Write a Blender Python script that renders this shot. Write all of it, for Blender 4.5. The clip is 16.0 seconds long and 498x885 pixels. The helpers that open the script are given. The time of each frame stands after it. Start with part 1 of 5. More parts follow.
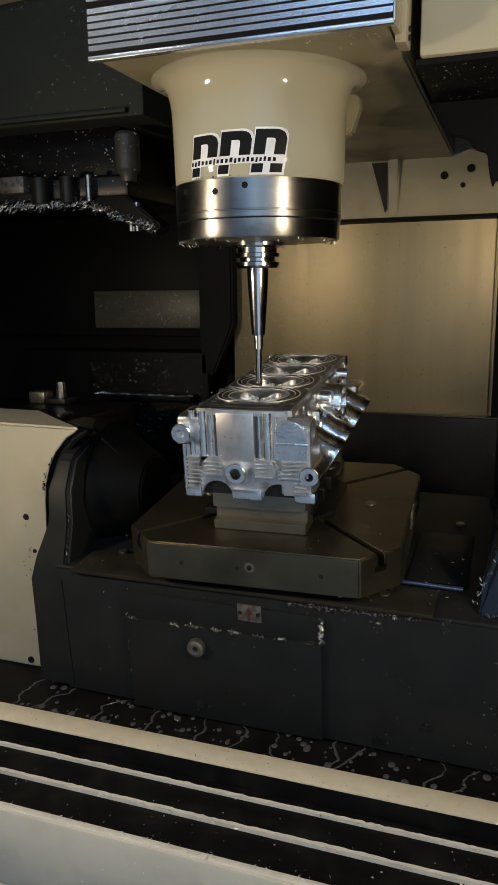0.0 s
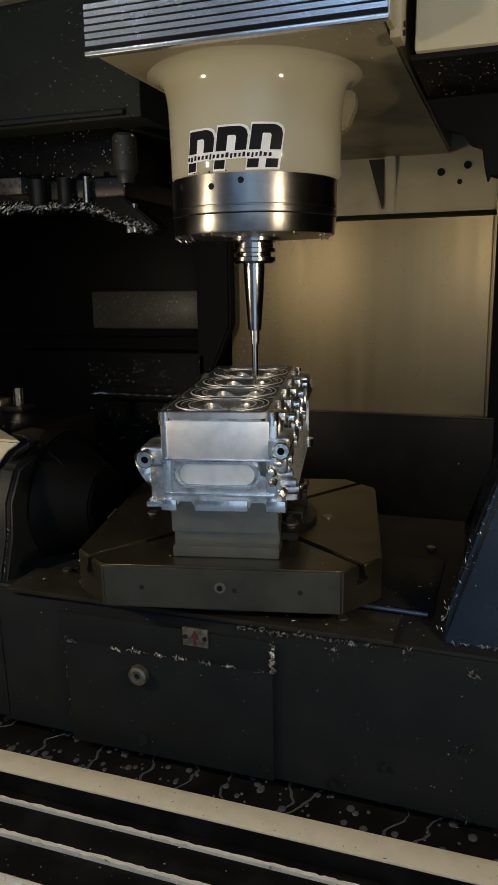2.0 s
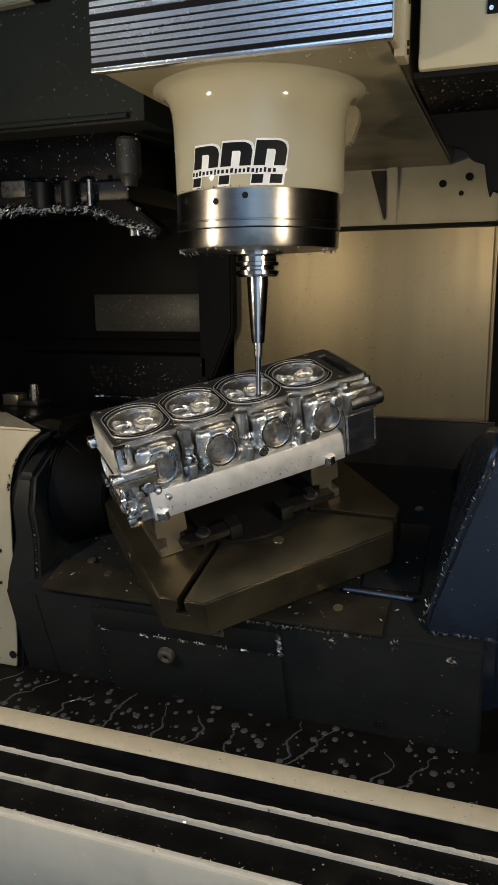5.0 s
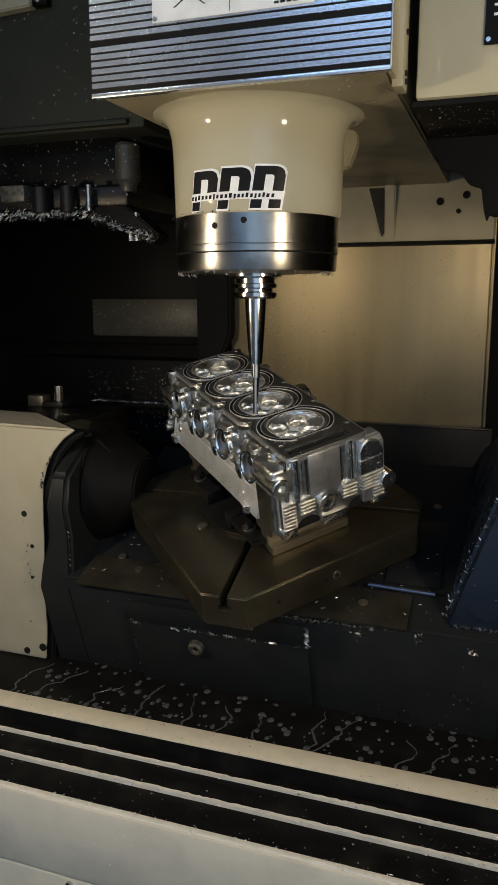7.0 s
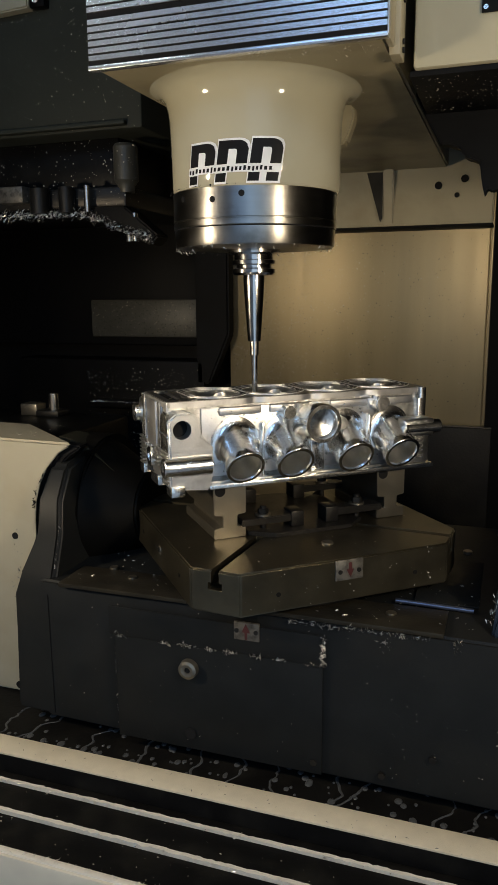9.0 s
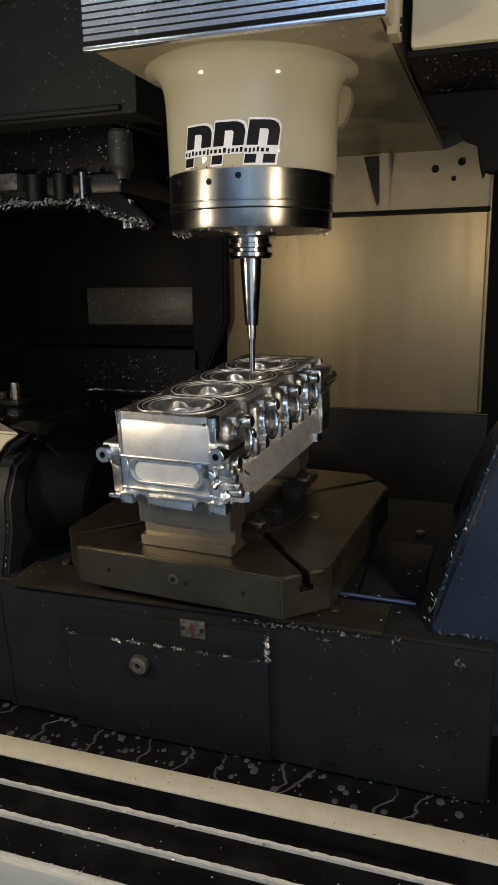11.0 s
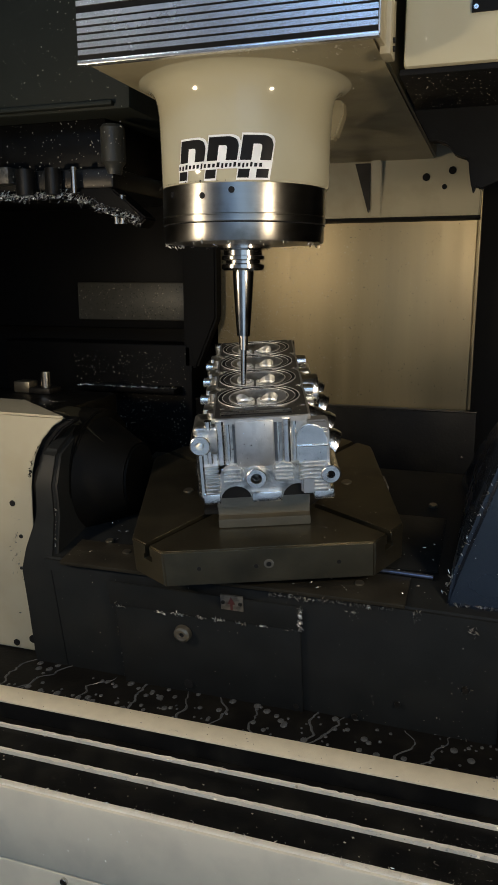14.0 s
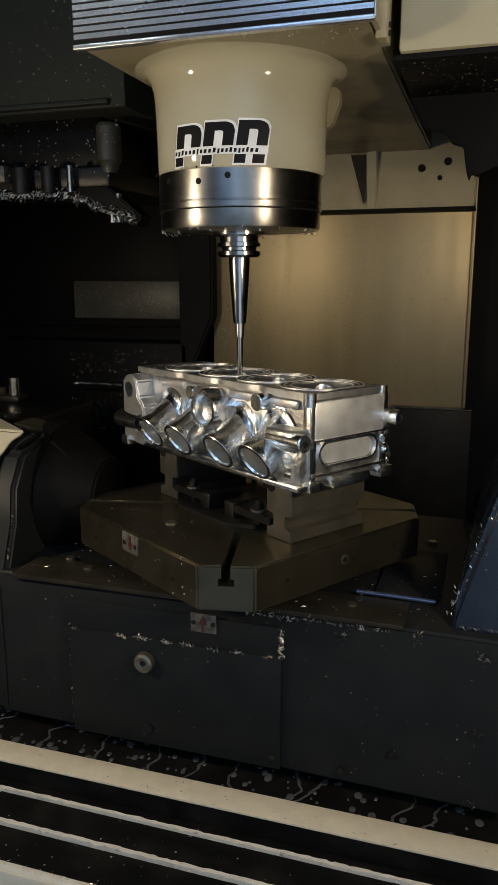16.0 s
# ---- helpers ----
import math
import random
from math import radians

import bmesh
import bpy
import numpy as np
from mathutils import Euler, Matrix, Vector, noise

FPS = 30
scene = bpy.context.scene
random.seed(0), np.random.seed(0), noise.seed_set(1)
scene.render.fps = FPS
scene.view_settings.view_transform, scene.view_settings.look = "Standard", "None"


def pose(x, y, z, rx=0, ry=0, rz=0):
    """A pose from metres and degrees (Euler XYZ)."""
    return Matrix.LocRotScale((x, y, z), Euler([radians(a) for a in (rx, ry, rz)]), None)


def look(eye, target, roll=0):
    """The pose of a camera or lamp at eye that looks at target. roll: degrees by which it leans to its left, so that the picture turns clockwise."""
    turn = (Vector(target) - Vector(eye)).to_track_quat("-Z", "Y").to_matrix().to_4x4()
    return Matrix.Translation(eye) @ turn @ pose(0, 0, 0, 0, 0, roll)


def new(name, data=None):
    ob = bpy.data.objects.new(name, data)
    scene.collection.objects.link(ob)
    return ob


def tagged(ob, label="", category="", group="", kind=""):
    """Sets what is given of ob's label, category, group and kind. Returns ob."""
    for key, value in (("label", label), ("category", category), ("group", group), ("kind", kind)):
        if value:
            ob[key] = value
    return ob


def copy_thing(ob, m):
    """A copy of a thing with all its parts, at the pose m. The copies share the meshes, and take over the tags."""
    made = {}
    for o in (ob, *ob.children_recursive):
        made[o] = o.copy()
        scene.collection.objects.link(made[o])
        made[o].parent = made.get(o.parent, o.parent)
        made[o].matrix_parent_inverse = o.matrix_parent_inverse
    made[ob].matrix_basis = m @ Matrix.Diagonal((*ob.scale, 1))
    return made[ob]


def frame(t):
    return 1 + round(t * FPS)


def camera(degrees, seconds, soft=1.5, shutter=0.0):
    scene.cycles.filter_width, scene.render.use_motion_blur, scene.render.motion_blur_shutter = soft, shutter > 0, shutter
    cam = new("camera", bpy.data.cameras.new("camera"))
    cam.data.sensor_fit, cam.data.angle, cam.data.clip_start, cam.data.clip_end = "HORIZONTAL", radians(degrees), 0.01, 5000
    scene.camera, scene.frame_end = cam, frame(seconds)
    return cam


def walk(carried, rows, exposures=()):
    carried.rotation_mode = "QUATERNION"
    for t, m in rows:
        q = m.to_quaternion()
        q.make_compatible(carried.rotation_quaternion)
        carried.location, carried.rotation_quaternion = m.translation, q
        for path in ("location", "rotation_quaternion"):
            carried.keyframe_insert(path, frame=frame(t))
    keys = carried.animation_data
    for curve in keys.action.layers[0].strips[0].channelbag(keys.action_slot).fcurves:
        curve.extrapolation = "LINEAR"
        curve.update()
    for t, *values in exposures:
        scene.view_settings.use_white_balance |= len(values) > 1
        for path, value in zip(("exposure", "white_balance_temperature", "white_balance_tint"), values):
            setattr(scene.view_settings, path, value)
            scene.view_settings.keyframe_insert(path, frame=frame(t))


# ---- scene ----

# ---- camera and its path ----
cam = camera(36.89, 16.0, soft=0.75)
CAM = [
    (0.0, 0.3858, -1.1431, 1.1020, 19.49, -11.74, -0.75),
    (0.5, 0.3879, -1.1457, 1.1065, 19.48, -11.65, -0.71),
    (1.0, 0.3883, -1.1470, 1.1060, 19.43, -11.76, -0.79),
    (1.5, 0.3883, -1.1467, 1.1102, 19.35, -11.89, -0.70),
    (2.0, 0.3915, -1.1471, 1.1067, 19.41, -11.82, -0.74),
    (2.5, 0.3933, -1.1500, 1.1066, 19.43, -11.78, -0.75),
    (3.0, 0.3933, -1.1511, 1.1071, 19.40, -11.80, -0.72),
    (3.5, 0.3926, -1.1536, 1.1076, 19.44, -11.80, -0.80),
    (4.0, 0.3908, -1.1527, 1.1050, 19.41, -11.69, -0.73),
    (6.5, 0.3869, -1.1525, 1.1060, 19.27, -11.33, -0.17),
    (7.0, 0.3886, -1.1535, 1.1089, 19.15, -11.21, -0.11),
    (7.5, 0.3908, -1.1550, 1.1088, 19.13, -11.11, -0.05),
    (8.0, 0.3910, -1.1572, 1.1077, 19.13, -10.85, -0.01),
    (8.5, 0.3909, -1.1568, 1.1077, 19.14, -11.01, -0.26),
    (9.0, 0.3903, -1.1559, 1.1043, 19.13, -11.08, -0.42),
    (9.5, 0.3891, -1.1549, 1.1025, 18.97, -11.38, -0.43),
    (12.0, 0.3877, -1.1598, 1.1049, 18.69, -12.14, -0.80),
    (12.5, 0.3895, -1.1602, 1.1059, 18.51, -12.22, -0.76),
    (13.0, 0.3904, -1.1598, 1.1060, 18.38, -12.36, -0.55),
    (13.5, 0.3881, -1.1626, 1.1075, 18.17, -12.32, -0.36),
    (14.0, 0.3862, -1.1626, 1.1079, 17.98, -12.40, -0.10),
    (14.5, 0.3857, -1.1638, 1.1051, 17.91, -12.27, -0.04),
    (15.0, 0.3875, -1.1626, 1.1046, 17.78, -12.34, -0.06),
    (15.5, 0.3871, -1.1667, 1.1055, 17.65, -12.47, 0.01),
    (16.0, 0.3862, -1.1684, 1.1069, 17.62, -12.48, -0.13),
]
walk(cam, [(t, pose(x, y, z, 90 + p, 0, a) @ pose(0, 0, 0, 0, 0, r)) for t, x, y, z, a, p, r in CAM],
     [(0.0, -0.23), (0.5, -0.46), (1.0, -0.56), (1.5, -0.60), (2.0, -0.56), (2.5, -0.50), (3.0, -0.34), (3.5, -0.20), (4.2, -0.13), (6.5, -0.26), (7.5, -0.21),
      (8.5, -0.22), (9.0, -0.28), (9.5, -0.38), (11.8, -0.18), (12.5, -0.23), (13.0, -0.24), (14.0, -0.19), (14.5, -0.15), (15.0, -0.20), (15.5, -0.38), (16.0, -0.45)])

# the machine's axes: seconds, table right, table back, head up (m), cradle tilt, table turn (degrees)
AXES = [
    (0.0, 0.0222, 0.1223, -0.0110, 5.23, -267.78),
    (0.1, 0.0394, 0.0887, -0.0074, 1.62, -287.66),
    (0.2, 0.0526, 0.0585, -0.0051, 0.16, -315.93),
    (0.3, 0.0537, 0.0385, -0.0039, -0.56, -340.14),
    (0.5, 0.0382, 0.0074, -0.0023, -0.98, -378.12),
    (0.7, 0.0231, -0.0041, -0.0027, -0.45, -400.59),
    (1.0, 0.0111, -0.0048, -0.0023, -0.22, -420.66),
    (1.5, 0.0000, 0.0000, 0.0000, 0.00, -430.68),
    (2.0, -0.0103, 0.0061, -0.0004, 1.82, -438.48),
    (2.5, -0.0181, 0.0155, 0.0006, 3.42, -448.48),
    (3.0, -0.0254, 0.0296, 0.0004, 5.79, -457.75),
    (3.5, -0.0337, 0.0486, -0.0008, 8.94, -467.34),
    (4.0, -0.0401, 0.0712, -0.0045, 12.24, -476.75),
    (5.0, -0.0490, 0.1130, -0.0160, 17.50, -497.00),
    (5.5, -0.0530, 0.1460, -0.0280, 21.50, -515.00),
    (6.0, -0.0470, 0.1780, -0.0440, 24.50, -540.00),
    (6.5, -0.0296, 0.1876, -0.0460, 22.79, -563.25),
    (7.0, -0.0148, 0.1784, -0.0394, 18.60, -583.92),
    (7.5, 0.0003, 0.1596, -0.0271, 13.64, -601.31),
    (8.0, 0.0187, 0.1314, -0.0149, 7.44, -620.48),
    (8.5, 0.0345, 0.0998, -0.0082, 2.93, -642.13),
    (9.0, 0.0524, 0.0583, -0.0048, 0.35, -679.70),
    (9.5, 0.0473, 0.0195, -0.0026, 0.12, -728.04),
    (10.0, 0.0200, -0.0040, -0.0020, -0.40, -765.00),
    (10.5, 0.0000, 0.0000, 0.0000, 0.00, -790.00),
    (11.0, -0.0230, 0.0260, 0.0000, 5.20, -815.00),
    (11.5, -0.0430, 0.0820, -0.0060, 13.80, -842.00),
    (12.0, -0.0545, 0.1465, -0.0291, 21.73, -874.02),
    (12.5, -0.0477, 0.1800, -0.0473, 24.69, -904.98),
    (13.0, -0.0275, 0.1801, -0.0483, 21.88, -931.47),
    (13.5, -0.0110, 0.1677, -0.0368, 16.95, -951.64),
    (14.0, 0.0078, 0.1470, -0.0219, 10.06, -971.97),
    (14.5, 0.0250, 0.1163, -0.0116, 4.31, -991.75),
    (15.0, 0.0450, 0.0806, -0.0066, 0.56, -1021.77),
    (15.5, 0.0539, 0.0361, -0.0041, -0.88, -1065.04),
    (16.0, 0.0282, 0.0020, -0.0043, -0.50, -1113.33),
]
PIVOT = (0.0, -0.0278, 0.7278)
SPIN = (-0.0007, -0.0485)

# ---- light ----
world = bpy.data.worlds.new("workshop_air")
scene.world = world
world.use_nodes = True
world.node_tree.nodes["Background"].inputs[0].default_value = (0.30, 0.36, 0.46, 1)
world.node_tree.nodes["Background"].inputs[1].default_value = 0.012
scene.view_settings.exposure = 0.0


def area(name, eye, target, sx, sy, watts, colour):
    data = bpy.data.lights.new(name, "AREA")
    data.shape, data.size, data.size_y, data.energy, data.color = "RECTANGLE", sx, sy, watts, colour
    ob = new(name, data)
    ob.matrix_world = look(eye, target)
    return ob


WARM = (1.0, 0.82, 0.575)
STRIPS = (((-0.70, -0.71, 1.09), (0.1, 0.05, 0.95), 4.9), ((0.86, -0.74, 1.16), (0, 0.1, 0.95), 4.9))
for eye, target, watts in STRIPS:
    area("work_light", eye, target, 0.07, 0.09, watts, WARM).data.spread = radians(150)
# unseen area lamps added for the blue light behind and above the camera
area("assumed_blue_light", (2.2, -4.95, 1.2), (2.2, 0, 1.2), 3.2, 3.4, 33, (0.56, 0.76, 1.0))
area("assumed_blue_light", (0.2, -3.9, 3.14), (0.2, -3.8999, 0), 2.2, 1.8, 58, (0.34, 0.58, 1.0))


# ---- materials ----
def mat(name, col, rough=0.5, metal=0.0, scale=30, vary=0.25, bump=0.0, fine=400, rough_vary=0.12, stretch=(1, 1, 1), stain=None, stain_amount=0.5, stain_scale=6, lumps=0.0):
    """Noise at two scales varies colour and roughness; stain: a second colour in blotches."""
    m = bpy.data.materials.new(name)
    m.use_nodes = True
    nt = m.node_tree
    n, l = nt.nodes, nt.links
    bsdf = n["Principled BSDF"]
    tc = n.new("ShaderNodeTexCoord")
    mp = n.new("ShaderNodeMapping")
    mp.inputs["Scale"].default_value = stretch
    l.new(tc.outputs["Object"], mp.inputs[0])
    big, small = n.new("ShaderNodeTexNoise"), n.new("ShaderNodeTexNoise")
    big.inputs["Scale"].default_value, small.inputs["Scale"].default_value = scale, fine
    big.inputs["Detail"].default_value = 6
    for q in (big, small):
        l.new(mp.outputs[0], q.inputs[0])
    ramp = n.new("ShaderNodeMixRGB")
    ramp.blend_type = "MIX"
    ramp.inputs[1].default_value = (*[c * (1 - vary) for c in col], 1)
    ramp.inputs[2].default_value = (*[min(1, c * (1 + vary)) for c in col], 1)
    l.new(big.outputs[0], ramp.inputs[0])
    out = ramp.outputs[0]
    if stain:
        st = n.new("ShaderNodeTexNoise")
        st.inputs["Scale"].default_value, st.inputs["Detail"].default_value = stain_scale, 8
        l.new(tc.outputs["Object"], st.inputs[0])
        cr = n.new("ShaderNodeMapRange")
        cr.inputs[1].default_value, cr.inputs[2].default_value = 0.48, 0.72
        cr.inputs[4].default_value = stain_amount
        l.new(st.outputs[0], cr.inputs[0])
        mx = n.new("ShaderNodeMixRGB")
        mx.inputs[2].default_value = (*stain, 1)
        l.new(cr.outputs[0], mx.inputs[0])
        l.new(out, mx.inputs[1])
        out = mx.outputs[0]
    l.new(out, bsdf.inputs["Base Color"])
    rr = n.new("ShaderNodeMapRange")
    rr.inputs[3].default_value, rr.inputs[4].default_value = max(0.03, rough - rough_vary), min(1, rough + rough_vary)
    l.new(big.outputs[0], rr.inputs[0])
    l.new(rr.outputs[0], bsdf.inputs["Roughness"])
    bsdf.inputs["Metallic"].default_value = metal
    if max(col) < 0.06:
        bsdf.inputs["Specular IOR Level"].default_value = 0.09
    if bump:
        bp = n.new("ShaderNodeBump")
        bp.inputs["Strength"].default_value, bp.inputs["Distance"].default_value = bump, 0.001
        l.new(small.outputs[0], bp.inputs["Height"])
        l.new(bp.outputs[0], bsdf.inputs["Normal"])
        if lumps:
            wide = n.new("ShaderNodeBump")
            wide.inputs["Strength"].default_value, wide.inputs["Distance"].default_value = lumps, 0.006
            l.new(big.outputs[0], wide.inputs["Height"])
            l.new(wide.outputs[0], bp.inputs["Normal"])
    return m


CREAM = mat("cream_paint", (0.42, 0.38, 0.265), 0.32, 0, 14, 0.08, 0.05, 300, stain=(0.20, 0.16, 0.09), stain_amount=0.6, stain_scale=7)
IVORY = mat("ivory_gloss_paint", (0.44, 0.405, 0.285), 0.07, 0, 20, 0.05, 0.015, 200, rough_vary=0.03)
# darker cream: oily dirt and the underside's shade are both in this colour
OILY_SHADE = mat("oily_shaded_cream_paint", (0.29, 0.25, 0.155), 0.42, 0, 9, 0.15, 0.06, 300, stain=(0.07, 0.055, 0.030), stain_amount=0.85, stain_scale=6)
HOUSING = mat("cream_housing_paint", (0.335, 0.303, 0.216), 0.5, 0, 10, 0.08, 0.08, 350, stain=(0.25, 0.20, 0.11), stain_amount=0.3, stain_scale=12)
WHITE = mat("white_sheet_metal", (0.66, 0.60, 0.465), 0.5, 0, 9, 0.08, 0.05, 300, stain=(0.3, 0.28, 0.24), stain_amount=0.25, stain_scale=14)
LINE = mat("pale_edge", (0.72, 0.68, 0.58), 0.55, 0, 40, 0.15, 0.3, 500)
CREAM_STRIP = mat("cream_strip_paint", (0.66, 0.59, 0.44), 0.5, 0, 40, 0.15, 0.3, 500)
BLACK = mat("black_oily_steel", (0.006, 0.0057, 0.0053), 0.4, 0.0, 20, 0.5, 0.35, 160, stain=(0.014, 0.013, 0.010), stain_amount=0.5, stain_scale=25)
SLAT = mat("black_cover_steel", (0.005, 0.005, 0.005), 0.6, 0.0, 25, 0.5, 0.25, 260, stain=(0.03, 0.028, 0.022), stain_amount=0.4, stain_scale=16)
CRADLE = mat("blue_black_paint", (0.0125, 0.0135, 0.0135), 0.42, 0.0, 16, 0.35, 0.12, 220, stain=(0.021, 0.020, 0.017), stain_amount=0.5, stain_scale=7)
# base colour made bluer to carry the reflected blue sheen of the right arm
BLUE = mat("blue_black_with_sheen", (0.007, 0.012, 0.022), 0.27, 0.0, 12, 0.35, 0.2, 120)
BLUE.node_tree.nodes["Principled BSDF"].inputs["Specular IOR Level"].default_value = 0.5
SHROUD = mat("dim_olive_paint", (0.030, 0.027, 0.017), 0.55, 0.0, 14, 0.3, 0.1, 200)
ROD = mat("blue_steel_rod", (0.14, 0.17, 0.25), 0.3, 0.8)
DECKING = mat("brown_oily_deck_steel", (0.034, 0.030, 0.022), 0.36, 0.35, 20, 0.4, 0.3, 180, stain=(0.014, 0.013, 0.011), stain_amount=0.7, stain_scale=14)
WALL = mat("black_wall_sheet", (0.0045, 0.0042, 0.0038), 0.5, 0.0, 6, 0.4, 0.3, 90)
GREEN = mat("dark_green_grey_paint", (0.037, 0.039, 0.030), 0.5, 0.0, 8, 0.2, 0.1, 200)
FILMY = mat("oily_plate", (0.060, 0.056, 0.042), 0.45, 0.2, 30, 0.3, 0.5, 150)
PANEL = mat("brushed_steel_sheet", (0.32, 0.262, 0.155), 0.42, 0.7, 5, 0.2, 0.10, 60, stretch=(6, 6, 0.35), stain=(0.25, 0.20, 0.13), stain_amount=0.5, stain_scale=3)
CHROME = mat("ground_steel", (0.66, 0.64, 0.60), 0.24, 1.0, 10, 0.1, 0.04, 500, stretch=(1, 1, 12), rough_vary=0.06)
NOSE = mat("turned_steel", (0.40, 0.385, 0.355), 0.33, 1.0, 10, 0.15, 0.04, 500, stretch=(1, 1, 12), rough_vary=0.08, stain=(0.13, 0.12, 0.10), stain_amount=0.7, stain_scale=22)
tangent = NOSE.node_tree.nodes.new("ShaderNodeTangent")
tangent.direction_type, tangent.axis = "RADIAL", "Z"
NOSE.node_tree.links.new(tangent.outputs[0], NOSE.node_tree.nodes["Principled BSDF"].inputs["Tangent"])
NOSE.node_tree.nodes["Principled BSDF"].inputs["Anisotropic"].default_value = 0.75
NOSE.node_tree.nodes["Principled BSDF"].inputs["Anisotropic Rotation"].default_value = 0.25
TOOL = mat("tool_steel", (0.60, 0.58, 0.55), 0.14, 1.0, 40, 0.12, 0.03, 500)
ALU = mat("machined_aluminium", (0.92, 0.91, 0.88), 0.22, 1.0, 45, 0.10, 0.20, 200, rough_vary=0.10, lumps=0.18, stain=(0.50, 0.49, 0.47), stain_amount=0.45, stain_scale=60)
CAST = mat("cast_aluminium", (0.66, 0.65, 0.62), 0.34, 1.0, 70, 0.25, 0.8, 260, rough_vary=0.14, lumps=0.35, stain=(0.13, 0.125, 0.11), stain_amount=0.75, stain_scale=45)
FACE = mat("fine_milled_aluminium", (0.64, 0.635, 0.62), 0.40, 0.95, 30, 0.12, 0.22, 300, rough_vary=0.10, stain=(0.42, 0.41, 0.39), stain_amount=0.6, stain_scale=55)
SATIN = mat("satin_milled_aluminium", (0.93, 0.92, 0.89), 0.46, 0.86, 45, 0.10, 0.15, 300, rough_vary=0.10, stain=(0.62, 0.61, 0.58), stain_amount=0.35, stain_scale=50)
THROAT = mat("rough_cast_throat", (0.66, 0.65, 0.61), 0.34, 1.0, 60, 0.25, 0.8, 220)
# dark metal for specks and scuffs, and for shade in throats and recesses
BOWL = mat("shade_and_dark_marks", (0.20, 0.19, 0.18), 0.30, 1.0, 60, 0.25, 0.4, 220)
WET = mat("wet_droplet", (0.85, 0.84, 0.80), 0.12, 1.0)
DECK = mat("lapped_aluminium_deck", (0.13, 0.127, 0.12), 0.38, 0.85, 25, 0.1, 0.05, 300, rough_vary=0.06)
PLATE = mat("oxidised_steel_plate", (0.122, 0.106, 0.070), 0.35, 0.90, 14, 0.30, 0.10, 240, stain=(0.060, 0.053, 0.038), stain_amount=0.7, stain_scale=13)
RISER = mat("steel_riser", (0.26, 0.235, 0.185), 0.36, 0.9, 30, 0.2, 0.15, 260)
DARKSTEEL = mat("black_oxide_steel", (0.035, 0.033, 0.030), 0.38, 0.7, 40, 0.3, 0.2, 300)
DROP = mat("coolant_droplet", (0.42, 0.38, 0.30), 0.2)
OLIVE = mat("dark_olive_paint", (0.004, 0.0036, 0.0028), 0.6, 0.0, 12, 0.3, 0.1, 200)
# black for caps and discs that stand in for the shade inside holes
HOLE = mat("hole_shade_black", (0.012, 0.012, 0.012), 0.6)
RUBBER = mat("black_rubber", (0.007, 0.007, 0.007), 0.6, 0.0, 30, 0.4, 0.4, 150)
CHIP = mat("aluminium_chip", (0.75, 0.72, 0.66), 0.3, 1.0)
BARBLACK = mat("black_print", (0.012, 0.012, 0.012), 0.35)
STICKER = mat("white_sticker", (0.80, 0.80, 0.78), 0.35)
BADGE = mat("aluminium_badge", (0.16, 0.146, 0.12), 0.45, 0.5, 60, 0.5, 0.2, 300, stain=(0.03, 0.027, 0.02), stain_amount=0.85, stain_scale=90)
RED = mat("red_print", (0.06, 0.012, 0.01), 0.5)
STRIPE = mat("anodised_stripe", (0.72, 0.72, 0.73), 0.26, 0.9, 12, 0.1, 0.03, 300, rough_vary=0.06)
CONCRETE = mat("workshop_floor", (0.60, 0.58, 0.55), 0.6, 0, 4, 0.2)
SHOPWALL = mat("workshop_paint", (0.34, 0.335, 0.33), 0.7, 0, 3, 0.1)
GLOW = bpy.data.materials.new("tube_light")
GLOW.use_nodes = True
GLOW.node_tree.nodes["Principled BSDF"].inputs["Emission Color"].default_value = (0.82, 0.90, 1.0, 1)
GLOW.node_tree.nodes["Principled BSDF"].inputs["Emission Strength"].default_value = 45.0


# ---- builders ----
def merge(bm, other):
    tmp = bpy.data.meshes.new("tmp")
    other.to_mesh(tmp)
    other.free()
    bm.from_mesh(tmp)
    bpy.data.meshes.remove(tmp)


def box(bm, x0, x1, y0, y1, z0, z1, bevel=0.0, seg=2):
    b = bmesh.new()
    bmesh.ops.create_cube(b, size=1, matrix=Matrix.LocRotScale(((x0 + x1) / 2, (y0 + y1) / 2, (z0 + z1) / 2), None, (x1 - x0, y1 - y0, z1 - z0)))
    if bevel:
        bmesh.ops.bevel(b, geom=b.edges[:], offset=bevel, segments=seg, affect="EDGES", profile=0.5)
    merge(bm, b)
    return bm


def cyl(bm, p0, p1, r0, r1=None, seg=28, bevel=0.0):
    p0, p1 = Vector(p0), Vector(p1)
    b = bmesh.new()
    m = Matrix.Translation((p0 + p1) / 2) @ (p1 - p0).to_track_quat("Z", "Y").to_matrix().to_4x4()
    bmesh.ops.create_cone(b, cap_ends=True, segments=seg, radius1=r0, radius2=r0 if r1 is None else r1, depth=(p1 - p0).length, matrix=m)
    if bevel:
        bmesh.ops.bevel(b, geom=[e for e in b.edges if len(e.link_faces) == 2 and e.calc_face_angle() > 1], offset=bevel, segments=2, affect="EDGES")
    merge(bm, b)
    return bm


def lathe(bm, profile, seg=64, m=None):
    """Turns a profile of (radius, height) about the z axis."""
    m = m or Matrix()
    rings = []
    for r, z in profile:
        rings.append([bm.verts.new(m @ Vector((r * math.cos(2 * math.pi * k / seg), r * math.sin(2 * math.pi * k / seg), z))) for k in range(seg)])
    for a, b in zip(rings, rings[1:]):
        for k in range(seg):
            bm.faces.new((a[k], a[(k + 1) % seg], b[(k + 1) % seg], b[k]))
    return bm


